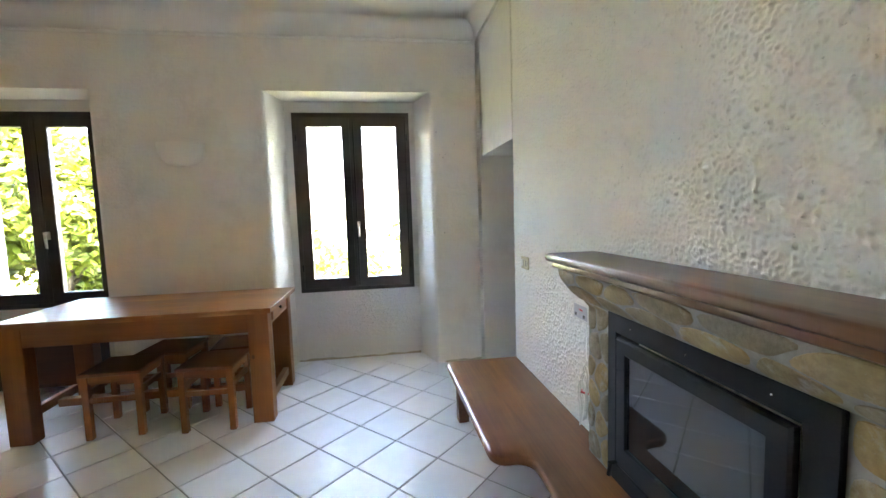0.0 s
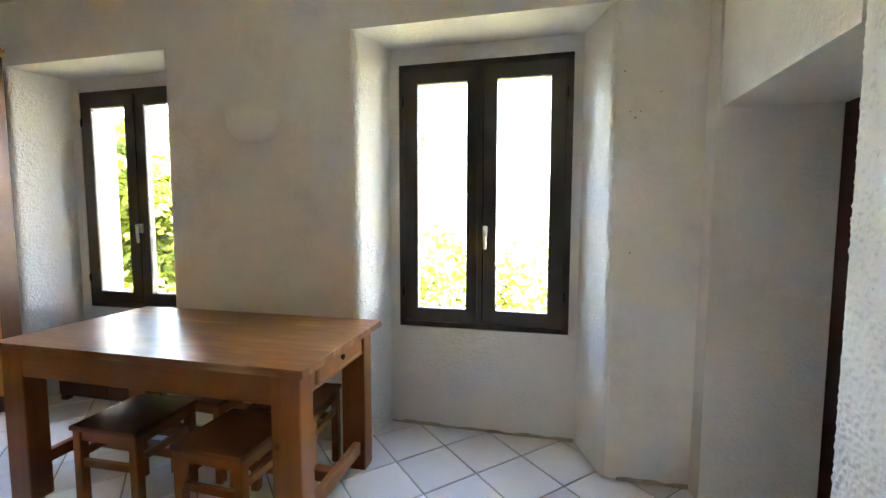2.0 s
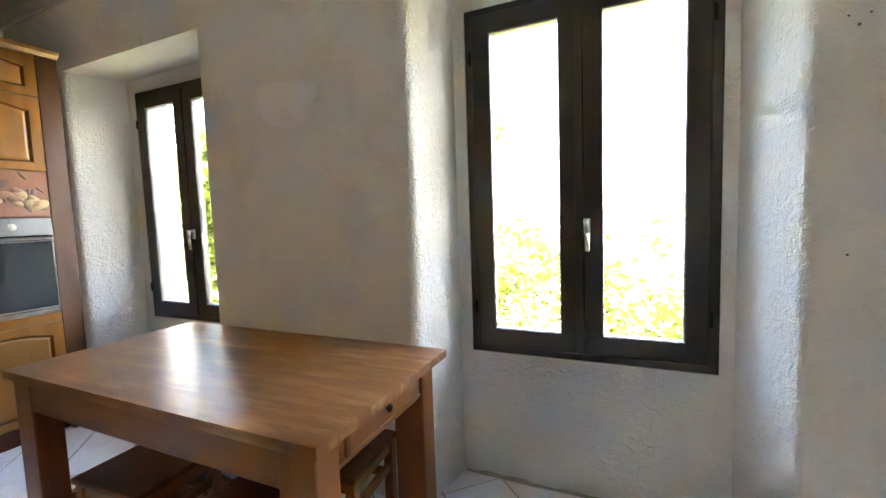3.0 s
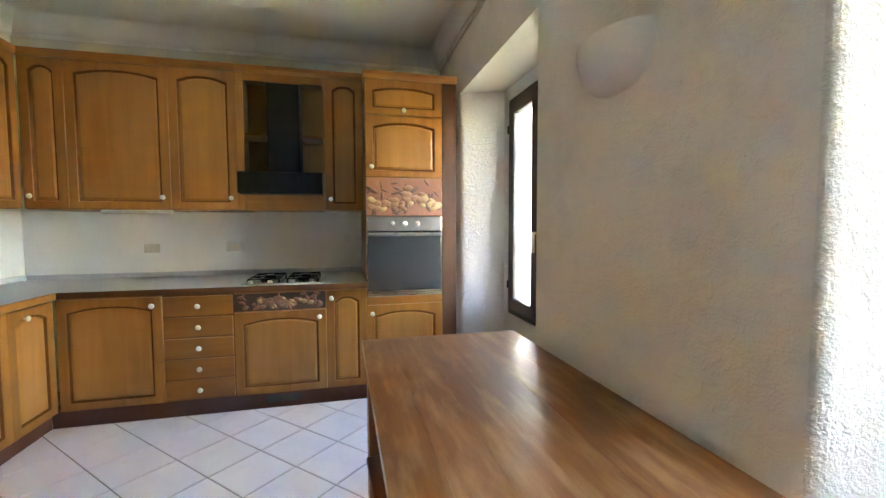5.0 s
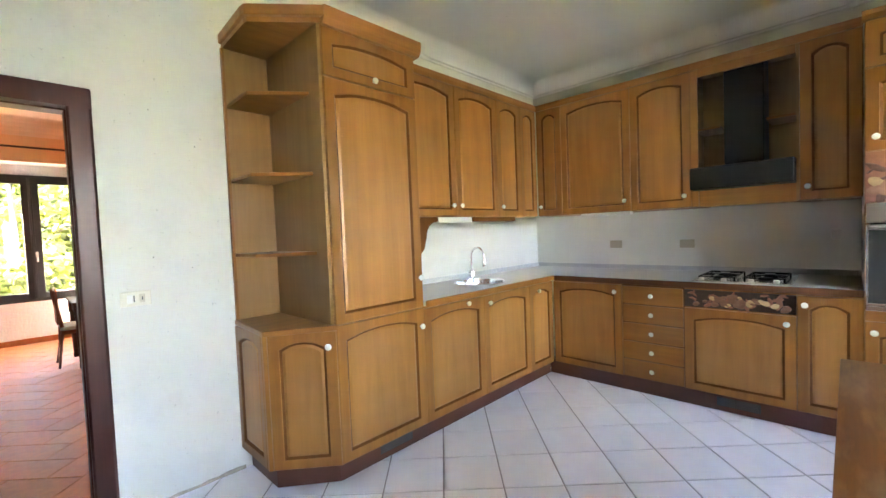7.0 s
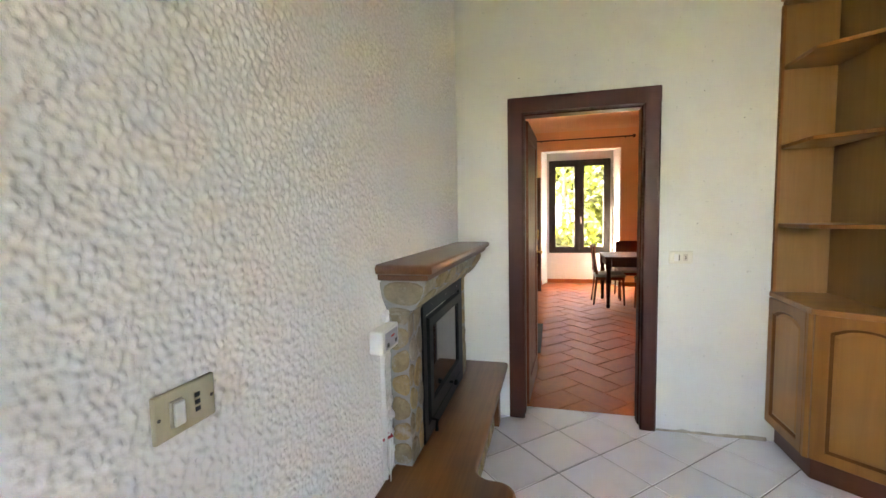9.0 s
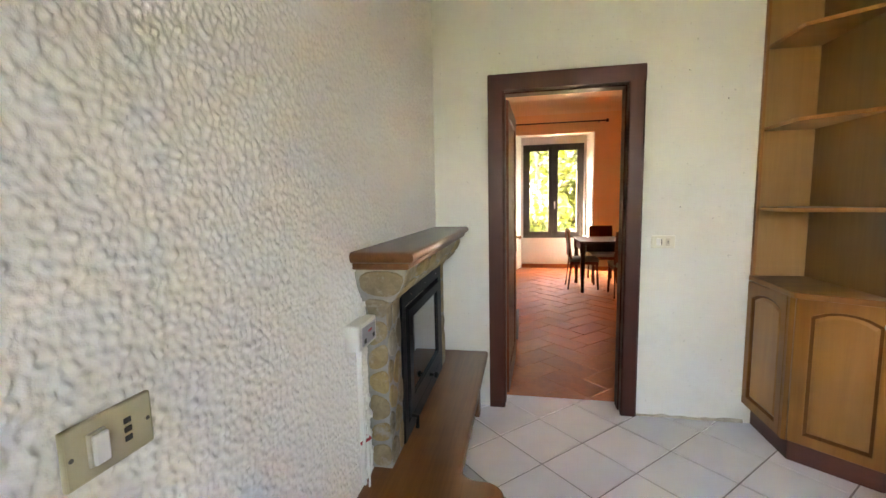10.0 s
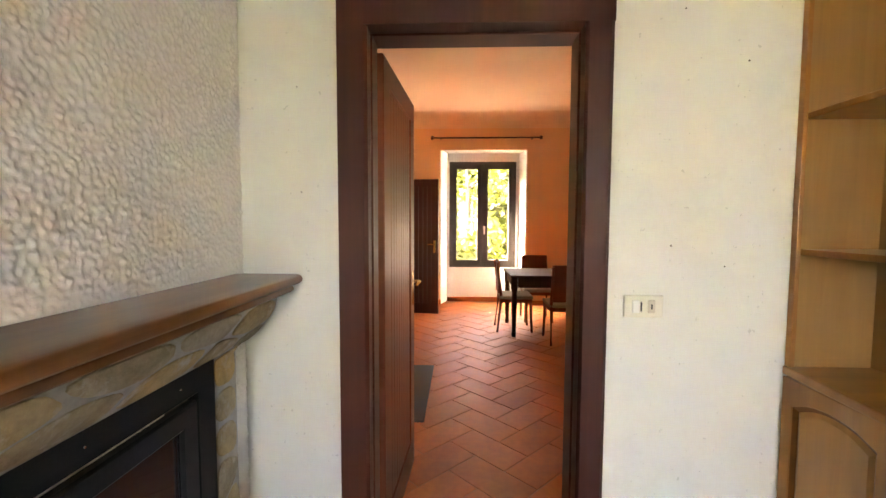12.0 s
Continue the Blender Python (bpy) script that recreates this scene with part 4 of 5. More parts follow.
curve = [(0.005, U0 - 0.001), (0.47, U0 - 0.001), (0.47, U0 - 0.035)] + \
        [(0.445 - 0.105 * math.sin(radians(a)), U0 - 0.04 - 0.12 * (1 - math.cos(radians(a)))) for a in range(0, 91, 15)] + \
        [(0.325, U0 - 0.20), (0.315, U0 - 0.24), (0.27, U0 - 0.285), (0.24, U0 - 0.30), (0.005, U0 - 0.30)]
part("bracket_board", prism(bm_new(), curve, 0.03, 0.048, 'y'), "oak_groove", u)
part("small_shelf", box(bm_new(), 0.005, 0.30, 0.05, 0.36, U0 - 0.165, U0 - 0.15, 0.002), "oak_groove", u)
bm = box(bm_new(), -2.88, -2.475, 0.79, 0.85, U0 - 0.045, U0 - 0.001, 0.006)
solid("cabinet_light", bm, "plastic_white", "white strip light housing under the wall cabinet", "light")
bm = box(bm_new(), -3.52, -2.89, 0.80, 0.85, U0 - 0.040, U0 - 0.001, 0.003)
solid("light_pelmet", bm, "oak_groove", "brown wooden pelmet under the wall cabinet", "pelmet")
bm = box(bm_new(), -3.98, -3.92, 1.32, 1.78, U0 - 0.03, U0 - 0.001, 0.006)
solid("cabinet_light", bm, "plastic_white", "white strip light housing under the wall cabinet", "light")

# worktop with sink and hob
SX, SY, SR = -2.93, 0.86, 0.205
WX, WY = F_X + 0.012, F_Y + 0.012
T0, T1 = 0.9145, 0.950
wt = thing("worktop", "pale grey laminate worktop with an oak front edge", "worktop", (-3.0, 0.8, 0))
bm = bm_new()
q = SR + 0.03
box(bm, SX + q, -1.993, Y_S + 0.002, WY, T0, T1)
box(bm, X_W + 0.002, SX - q, Y_S + 0.002, WY, T0, T1)
box(bm, SX - q, SX + q, SY + q, WY, T0, T1)
box(bm, SX - q, SX + q, Y_S + 0.002, SY - q, T0, T1)
box(bm, X_W + 0.002, WX, WY, 3.213, T0, T1)
sq, ci = [], []
for i in range(40):
    a = 2 * math.pi * i / 40
    c, s = math.cos(a), math.sin(a)
    k = q / max(abs(c), abs(s))
    sq.append(bm.verts.new((SX + c * k, SY + s * k, T1)))
    ci.append(bm.verts.new((SX + c * SR, SY + s * SR, T1)))
for i in range(40):
    bm.faces.new((sq[i], sq[(i + 1) % 40], ci[(i + 1) % 40], ci[i]))
bm.transform(Matrix.Translation((3.0, -0.8, 0)))
part("slab", bm, "worktop", wt)
bm = bm_new()
box(bm, WX, -1.993, WY + 0.0005, WY + 0.022, 0.908, 0.951, 0.006)
bm.transform(Matrix.Translation((3.0, -0.8, 0)))
part("front_edge", bm, "oak_h", wt, "oak edge strip")
bm = bm_new()
box(bm, WX + 0.0005, WX + 0.022, WY + 0.022, 3.213, 0.908, 0.951, 0.006)
bm.transform(Matrix.Translation((3.0, -0.8, 0)))
part("front_edge", bm, "chestnut", wt, "oak edge strip")
bm = bm_new()
box(bm, X_W + 0.004, -1.993, Y_S + 0.009, Y_S + 0.026, T1, 0.992, 0.004)
bm.transform(Matrix.Translation((3.0, -0.8, 0)))
part("upstand", bm, "worktop", wt)
bm = bm_new()
box(bm, X_W + 0.009, X_W + 0.026, Y_S + 0.026, 3.213, T1, 0.992, 0.004)
bm.transform(Matrix.Translation((3.0, -0.8, 0)))
part("upstand", bm, "worktop", wt)
bm = bm_new()
box(bm, X_W + 0.008, -1.993, Y_S + 0.001, Y_S + 0.008, T1, U0)
sp = setting("backsplash_sink", bm, "splash", "cream-white laminate splashback behind the sink", "backsplash")
bm = box(bm_new(), X_W + 0.001, X_W + 0.008, Y_S + 0.001, 3.213, T1, U0)
setting("backsplash_hob", bm, "splash", "cream-white laminate splashback behind the hob", "backsplash")

sink = thing("sink", "round stainless steel kitchen sink bowl let into the worktop", "sink", (SX, SY, T1))
bm = bm_new()
prof = [(SR + 0.020, 0.001), (SR + 0.016, 0.006), (SR - 0.002, 0.004), (SR - 0.006, -0.02), (SR - 0.018, -0.15), (SR - 0.05, -0.168), (0.03, -0.17), (0.028, -0.175)]
rings = [[bm.verts.new((r * math.cos(2 * math.pi * i / 40), r * math.sin(2 * math.pi * i / 40), h)) for i in range(40)] for r, h in prof]
for a, b in zip(rings, rings[1:]):
    for i in range(40):
        bm.faces.new((a[i], a[(i + 1) % 40], b[(i + 1) % 40], b[i]))
bm.faces.new(rings[-1])
part("bowl", bm, "steel", sink, "", True)
tap = thing("tap", "chrome gooseneck kitchen tap behind the sink", "tap", (-3.12, 0.615, T1 + 0.0005))
bm = lathe(bm_new(), [(0.03, 0), (0.03, 0.008), (0.024, 0.014), (0.023, 0.07), (0.018, 0.078)], 18)
part("base", bm, "chrome", tap, "", True)
neck = [(0, 0, 0.07), (0, 0, 0.20)] + [(0.0, 0.075 * (1 - math.cos(radians(a))), 0.20 + 0.085 * math.sin(radians(a))) for a in range(15, 181, 15)] + [(0, 0.15, 0.17)]
bm = tube(bm_new(), neck, 0.011, 10)
part("spout", bm, "chrome", tap, "", True)
bm = lathe(bm_new(), [(0.013, 0), (0.016, 0.01), (0.016, 0.05), (0.012, 0.058)], 14, Matrix.Translation((0, 0.15, 0.115)))
part("nozzle", bm, "chrome", tap, "", True)
bm = tube(bm_new(), [(0.02, 0, 0.05), (0.05, 0.0, 0.06), (0.10, 0.01, 0.085)], [0.009, 0.007, 0.005])
part("lever", bm, "chrome", tap, "", True)

hob = thing("hob", "stainless steel gas hob with black pan supports", "hob", (-3.68, 2.30, T1), 90)
part("plate", box(bm_new(), 0, 0.58, 0, 0.50, 0.0005, 0.010, 0.004), "steel", hob)
for bx, by, r in ((0.15, 0.36, 0.045), (0.43, 0.36, 0.035), (0.15, 0.15, 0.035), (0.43, 0.15, 0.045)):
    bm = lathe(bm_new(), [(r + 0.012, 0.010), (r, 0.016), (r, 0.024), (r * 0.85, 0.030)], 18, Matrix.Translation((bx, by, 0)))
    part("burner", bm, "iron", hob, "", True)
for gx in (0.15, 0.43):
    bm = bm_new()
    for dx in (-0.11, 0.11):
        tube(bm, [(gx + dx, 0.05, 0.035), (gx + dx, 0.46, 0.035)], 0.0045, 6)
    for dy in (0.05, 0.255, 0.46):
        tube(bm, [(gx - 0.11, dy, 0.035), (gx + 0.11, dy, 0.035)], 0.0045, 6)
    for dy in (0.15, 0.36):
        tube(bm, [(gx - 0.11, dy, 0.037), (gx - 0.03, dy, 0.037)], 0.005, 6)
        tube(bm, [(gx + 0.03, dy, 0.037), (gx + 0.11, dy, 0.037)], 0.005, 6)
    for dx in (-0.11, 0.11):
        for dy in (0.05, 0.46):
            tube(bm, [(gx + dx, dy, 0.009), (gx + dx, dy, 0.036)], 0.006, 6)
    part("pan_support", bm, "iron", hob)
for kx in (0.06, 0.20, 0.36, 0.50):
    bm = lathe(bm_new(), [(0.019, 0.010), (0.017, 0.028), (0.008, 0.030)], 14, Matrix.Translation((kx, 0.022, 0)))
    part("dial", bm, "plastic_white", hob, "", True)

# kickboards
u = thing("kickboard", "dark red-brown kickboard under the kitchen units", "kickboard", (0, 0, 0))
part("board", box(bm_new(), -3.70, -1.372, 0.96, 1.080, 0, B0 - 0.001), "plinth_wood", u)
part("board", box(bm_new(), -3.82, -3.701, 1.081, 3.936, 0, B0 - 0.001), "plinth_wood", u)
part("board", prism(bm_new(), [(-1.10, Y_S + 0.003), (-1.371, Y_S + 0.003), (-1.371, 1.079), (-1.10, 0.86)], 0, B0 - 0.001), "plinth_wood", u)
for m in (pose(-3.6995, 2.58, 0.07, 0, 0, 90), pose(-1.78, 1.0805, 0.07, 0, 0, 180)):
    bm = bm_new()
    box(bm, -0.13, 0.13, -0.004, 0.0, -0.032, 0.032, 0.001)
    for i in range(5):
        box(bm, -0.115, 0.115, -0.009, -0.004, -0.026 + i * 0.0115, -0.020 + i * 0.0115)
    bm.transform(m)
    part("vent_grille", bm, "plastic_dark", u, "dark ventilation grille")


def wall_plate(name, label, cat, m, w, h, mat, holes):
    p = thing(name, label, cat)
    p.matrix_basis = m
    part("plate", box(bm_new(), -w / 2, w / 2, -0.009, 0, -h / 2, h / 2, 0.003), mat, p)
    for hx, hw, hh, hm in holes:
        part("insert", box(bm_new(), hx - hw / 2, hx + hw / 2, -0.0145 if hm == "plastic_dark" else -0.013, -0.008, -hh / 2, hh / 2, 0.002), hm, p)
    return p


for y in (1.433, 2.083):
    wall_plate("socket", "beige socket plate on the splashback", "socket", pose(X_W + 0.0085, y, 1.198, 0, 0, 90), 0.12, 0.075, "plastic_beige",
               [(-0.026, 0.022, 0.042, "plastic_beige"), (0.0, 0.022, 0.042, "plastic_beige"), (0.026, 0.022, 0.042, "plastic_beige")])
wall_plate("switch", "small white switch beside the oven tower", "switch", pose(X_W + 0.0085, 3.08, 1.26, 0, 0, 90), 0.05, 0.075, "plastic_white", [(0, 0.02, 0.035, "plastic_white")])
wall_plate("switch", "white light switch plate beside the doorway", "switch", pose(-0.571, Y_S + 0.0005, 1.112, 0, 0, 180), 0.132, 0.076, "plastic_pale",
           [(-0.026, 0.024, 0.044, "plastic_white"), (-0.0085, 0.005, 0.034, "plastic_dark"), (0.026, 0.024, 0.044, "plastic_beige"), (0.0265, 0.006, 0.018, "plastic_dark")])
sw = wall_plate("switch", "yellowed beige light switch plate on the rough stucco wall", "switch", pose(X_E - 0.006, 2.765, 1.068, 0, 0, -90), 0.125, 0.08, "plastic_cream",
                [(-0.022, 0.025, 0.046, "plastic_beige")])
part("rocker", box(bm_new(), -0.033, -0.011, -0.020, -0.0145, -0.021, 0.021, 0.003), "plastic_white", sw, "pale rocker")
for sz in (-0.013, 0.0, 0.013):
    part("slot", box(bm_new(), 0.017, 0.028, -0.0098, -0.0088, sz - 0.004, sz + 0.004), "plastic_dark", sw)
for sx in (-0.054, 0.054):
    bm = lathe(bm_new(), [(0.0035, 0), (0.0028, 0.0014)], 8, Matrix.Translation((sx, -0.0088, 0)) @ Matrix.Rotation(radians(90), 4, 'X'))
    part("screw", bm, "mortar_dark", sw)

# ---- table and stools ----
TX0, TX1, TY0, TY1, TZ = -2.512, -0.850, 3.124, 3.955, 0.802
t_ob = thing("dining_table", "solid pine kitchen table with thick square legs and a drawer", "table", ((TX0 + TX1) / 2, (TY0 + TY1) / 2, 0))
hx, hy = (TX1 - TX0) / 2, (TY1 - TY0) / 2
nb = 6
for i in range(nb):
    a, b = -hy + 2 * hy * i / nb, -hy + 2 * hy * (i + 1) / nb
    bm = box(bm_new(), -hx, hx, a, b, TZ - 0.034, TZ, 0.0006, 1)
    part("tabletop_board", bm, "pine_top", t_ob)
L = 0.135
for sx in (-1, 1):
    for sy in (-1, 1):
        cx, cy = sx * (hx - 0.026 - L / 2), -hy + 0.07 if sy < 0 else hy - 0.14
        part("leg", box(bm_new(), cx - L / 2, cx + L / 2, cy - 0.05, cy + 0.05, 0, TZ - 0.035, 0.006), "pine_leg", t_ob)
for sy in (-1, 1):
    y = -hy + 0.038 if sy < 0 else hy - 0.108
    part("apron", box(bm_new(), -hx + 0.145, hx - 0.145, y - 0.014, y + 0.014, TZ - 0.165, TZ - 0.035, 0.003), "pine", t_ob)
for sx in (-1, 1):
    x = sx * (hx - 0.045)
    part("stretcher", box(bm_new(), x - 0.045, x - 0.005, -hy + 0.125, hy - 0.195, 0.10, 0.165, 0.005), "pine_leg", t_ob)
part("apron", box(bm_new(), -hx + 0.031, -hx + 0.059, -hy + 0.125, hy - 0.195, TZ - 0.145, TZ - 0.035, 0.003), "pine", t_ob)
part("stretcher", box(bm_new(), -hx + 0.09, hx - 0.09, -0.065, -0.005, 0.105, 0.16, 0.005), "pine", t_ob)
# the end with the drawer: a thin rail below, the front set flush between the legs
AY0, AY1 = -hy + 0.1215, hy - 0.1915
part("apron", box(bm_new(), hx - 0.06, hx - 0.034, AY0, AY1, TZ - 0.14, TZ - 0.124, 0.002), "pine", t_ob)
dr = part("drawer", box(bm_new(), hx - 0.058, hx - 0.036, AY0 + 0.004, AY1 - 0.004, TZ - 0.122, TZ - 0.038, 0.003), "pine", t_ob)
part("drawer_box", box(bm_new(), hx - 0.40, hx - 0.0585, AY0 + 0.02, AY1 - 0.02, TZ - 0.115, TZ - 0.045), "pine", dr)
part("latch", box(bm_new(), hx - 0.0355, hx - 0.024, AY0 + 0.03, AY0 + 0.052, TZ - 0.118, TZ - 0.052, 0.003), "stool_seat_wood", dr, "dark wooden turn latch")
bm = lathe(bm_new(), [(0.006, 0), (0.006, 0.006), (0.014, 0.010), (0.013, 0.017), (0.004, 0.02)], 14,
           Matrix.Translation((hx - 0.0365, -0.02, TZ - 0.075)) @ Matrix.Rotation(radians(90), 4, 'Y'))
part("drawer_knob", bm, "iron", dr, "black round drawer knob", True)


def stool(at, turn):
    s = thing("stool", "low square pine stool with a dark wooden seat under the table", "stool", at, turn, "stools under the table")
    w, h = 0.175, 0.445
    part("seat", box(bm_new(), -w - 0.008, w + 0.008, -w - 0.008, w + 0.008, h - 0.024, h, 0.007), "stool_seat_wood", s, "dark worn wooden seat")
    for sx in (-1, 1):
        for sy in (-1, 1):
            x, y = sx * (w - 0.022), sy * (w - 0.022)
            part("leg", box(bm_new(), x - 0.02, x + 0.02, y - 0.02, y + 0.02, 0, h - 0.0245, 0.003), "pine_leg", s)
    for sgn in (-1, 1):
        y = sgn * (w - 0.022)
        part("rail", box(bm_new(), -w + 0.042, w - 0.042, y - 0.011, y + 0.011, h - 0.075, h - 0.025, 0.002), "pine", s)
        part("rail", box(bm_new(), y - 0.011, y + 0.011, -w + 0.042, w - 0.042, h - 0.075, h - 0.025, 0.002), "pine", s)
        part("stretcher", box(bm_new(), -w + 0.042, w - 0.042, y - 0.010, y + 0.010, h - 0.20, h - 0.165, 0.002), "pine", s)
        part("stretcher", box(bm_new(), y - 0.010, y + 0.010, -w + 0.042, w - 0.042, h - 0.16, h - 0.125, 0.002), "pine", s)
    return s


s0 = stool((-1.872, 3.305, 0), 2)
for at, a in (((-1.272, 3.262, 0), -2), ((-1.72, 3.665, 0), -4), ((-1.22, 3.66, 0), 5)):
    copy_thing(s0, pose(*at, 0, 0, a))

# low chest in the first window recess
chest = thing("chest", "low dark brown wooden chest under the window behind the table", "chest", (-3.02, 4.19, 0))
part("body", box(bm_new(), -0.50, 0.46, -0.12, 0.13, 0.045, 0.44, 0.004), "chest_wood", chest)
part("lid", box(bm_new(), -0.515, 0.475, -0.135, 0.135, 0.4405, 0.465, 0.006), "chest_wood", chest)
for sx in (-0.47, 0.43):
    for sy in (-0.09, 0.10):
        part("foot", box(bm_new(), sx - 0.025, sx + 0.025, sy - 0.025, sy + 0.025, 0, 0.0445, 0.004), "chest_wood", chest)
for a, b in ((-0.48, -0.03), (-0.01, 0.44)):
    part("panel", box(bm_new(), a, b, -0.127, -0.1205, 0.08, 0.41, 0.003), "chest_wood", chest)

# ---- fireplace ----
BZ = 0.382
bench = thing("hearth_bench", "varnished chestnut bench along the fireplace wall", "bench", (0, 0, 0))
outline = [(X_E - 0.004, Y_S + 0.004), (0.485, Y_S + 0.004), (0.485, 1.74)] + \
          [(0.485 - 0.065 * (1 - math.cos(radians(a))), 1.74 + 0.07 * math.sin(radians(a))) for a in range(20, 91, 14)] + \
          [(0.395 - 0.075 * math.sin(radians(a)), 1.885 - 0.075 * math.cos(radians(a))) for a in range(0, 91, 15)] + \
          [(0.312, 2.90)] + [(0.362 - 0.05 * math.cos(radians(a)), 2.935 + 0.05 * math.sin(radians(a))) for a in range(10, 91, 20)] + [(X_E - 0.004, 2.985)]
part("seat", prism(bm_new(), outline, BZ - 0.042, BZ, 'z', 0.016, 4), "chestnut_bench", bench, "", True)
part("leg", box(bm_new(), 0.37, 0.44, 2.85, 2.93, 0, BZ - 0.043, 0.004), "chestnut", bench)
part("leg", box(bm_new(), 0.70, 0.77, 2.85, 2.93, 0, BZ - 0.043, 0.004), "chestnut", bench)
part("leg", box(bm_new(), 0.53, 0.60, 0.60, 0.68, 0, BZ - 0.043, 0.004), "chestnut", bench)

fp = thing("fireplace", "stone fireplace with a black iron insert and a chestnut mantel", "fireplace", (X_E, 1.24, 0))
OX, OY = X_E, 1.24


def loc(bm):
    bm.transform(Matrix.Translation((-OX, -OY, 0)))
    return bm


part("pier", loc(box(bm_new(), 0.742, X_E + 0.005, 1.645, 1.80, BZ, 1.03)), "mortar", fp)
part("pier", loc(box(bm_new(), 0.742, X_E + 0.005, 0.715, 0.835, BZ, 1.03)), "mortar", fp)
FZ0, FZ1 = 1.005, 1.157


def flare(z):
    """How far the bulging corbel under the mantel stands out at this height: towards the room, along the wall."""
    u = min(1.0, max(0.0, (z - FZ0) / (FZ1 - FZ0)))
    k = math.sin(u * math.pi / 2) ** 0.9
    return 0.098 * k, 0.082 * k


bm = bm_new()
rings = []
for k in range(11):
    z = 1.03 + (FZ1 - 1.03) * k / 10
    dx, dy = flare(z)
    rings.append([bm.verts.new(q) for q in ((X_E + 0.005, 0.715 - dy, z), (0.742 - dx, 0.715 - dy, z), (0.742 - dx, 1.80 + dy, z), (X_E + 0.005, 1.80 + dy, z))])
for a, b in zip(rings, rings[1:]):
    for i in range(4):
        bm.faces.new((a[i], a[(i + 1) % 4], b[(i + 1) % 4], b[i]))
bm.faces.new(rings[0])
bm.faces.new(rings[-1])
masonry = part("masonry", loc(bm), "mortar", fp, "grey mortar between the stones", True)
bm = box(bm_new(), 0.56, X_E - 0.004, 0.72, 1.78, 0, BZ - 0.043)
part("hearth_base", loc(bm), "mortar", fp)


def on_front(u, v):
    dx, dy = flare(v)
    w = (u - 0.715) / 1.085
    return Vector((0.742 - dx, 0.715 - dy + w * (1.085 + 2 * dy), v))


def on_end(u, v):
    dx, dy = flare(v)
    w = (X_E - u) / 0.083
    return Vector((X_E - w * (0.083 + dx), 1.80 + dy, v))


def on_far_end(u, v):
    dx, dy = flare(v)
    w = (X_E - u) / 0.083
    return Vector((X_E - w * (0.083 + dx), 0.715 - dy, v))


def on_base(u, v):
    return Vector((0.56, u, v))


def clip_cell(poly, m, n):
    """The part of a convex polygon on the side of the line through m that faces away from n."""
    out = []
    for p, q in zip(poly, poly[1:] + poly[:1]):
        a, b = (p - m).dot(n), (q - m).dot(n)
        if a <= 0:
            out.append(p)
        if (a < 0) != (b < 0) and abs(a - b) > 1e-9:
            out.append(p + (q - p) * (a / (a - b)))
    return out


def rubble_face(where, u0, u1, v0, v1, cw, ch, seed, parent, out, thick=0.006):
    """Irregular stones fitted to one another over a face, with mortar joints between them."""
    rnd = random.Random(seed)
    nu, nv = max(1, round((u1 - u0) / cw)), max(1, round((v1 - v0) / ch))
    seeds = []
    for j in range(nv):
        for i in range(nu):
            u = u0 + (u1 - u0) * (i + 0.5 + (0.25 if j % 2 else -0.25) * (nu > 1) + rnd.uniform(-0.28, 0.28)) / nu
            v = v0 + (v1 - v0) * (j + 0.5 + rnd.uniform(-0.3, 0.3)) / nv
            seeds.append(Vector((min(u1 - 0.01, max(u0 + 0.01, u)), v)))
    asp = cw / ch
    for s in seeds:
        poly = [Vector((u0, v0)), Vector((u1, v0)), Vector((u1, v1)), Vector((u0, v1))]
        for o in seeds:
            if o is not s:
                d = o - s
                poly = clip_cell(poly, (s + o) / 2, Vector((d.x / asp, d.y * asp)))
        if len(poly) < 3:
            continue
        c = sum(poly, Vector((0, 0))) / len(poly)
        for k in range(2):   # rounds the corners
            poly = [w for p, q in zip(poly, poly[1:] + poly[:1]) for w in (p * 0.78 + q * 0.22, p * 0.22 + q * 0.78)]
        size = max((p - c).length for p in poly)
        bm = bm_new()
        t0 = thick * rnd.uniform(0.5, 1.3)
        rows = []
        for shrink, hgt in ((1 - 0.006 / size, -0.002), (1 - 0.0095 / size, 0.6), (1 - 0.019 / size, 1.0)):
            row = []
            for p in poly:
                q = c + (p - c) * max(0.3, shrink * rnd.uniform(0.965, 1.0))
                row.append(bm.verts.new(where(q.x, q.y) + out * (t0 * hgt if hgt > 0 else hgt)))
            rows.append(row)
        n = len(poly)
        for a, b in zip(rows, rows[1:]):
            for i in range(n):
                bm.faces.new((a[i], a[(i + 1) % n], b[(i + 1) % n], b[i]))
        mid = bm.verts.new(where(c.x, c.y) + out * t0 * 1.15)
        for i in range(n):
            bm.faces.new((rows[-1][i], rows[-1][(i + 1) % n], mid))
        part("stone", loc(bm), "stone", parent, "", True)


WEST, NORTH, SOUTH = Vector((-1, 0, 0)), Vector((0, 1, 0)), Vector((0, -1, 0))
rubble_face(on_front, 1.645, 1.806, BZ, 1.03, 0.085, 0.10, 1, masonry, WEST)
rubble_face(on_front, 0.715, 0.835, BZ, 1.03, 0.085, 0.11, 2, masonry, WEST)
rubble_face(on_end, 0.737, X_E, BZ, 1.157, 0.075, 0.095, 3, masonry, NORTH)
rubble_face(on_front, 0.715, 1.806, 1.03, 1.157, 0.19, 0.068, 4, masonry, WEST)
rubble_face(on_far_end, 0.742, X_E, BZ, 1.157, 0.08, 0.10, 6, masonry, SOUTH)
rubble_face(on_base, 0.72, 1.78, 0.005, 0.335, 0.15, 0.11, 7, masonry, WEST)

# mantel: one mould swept round the three free sides
bm = bm_new()
rings = []
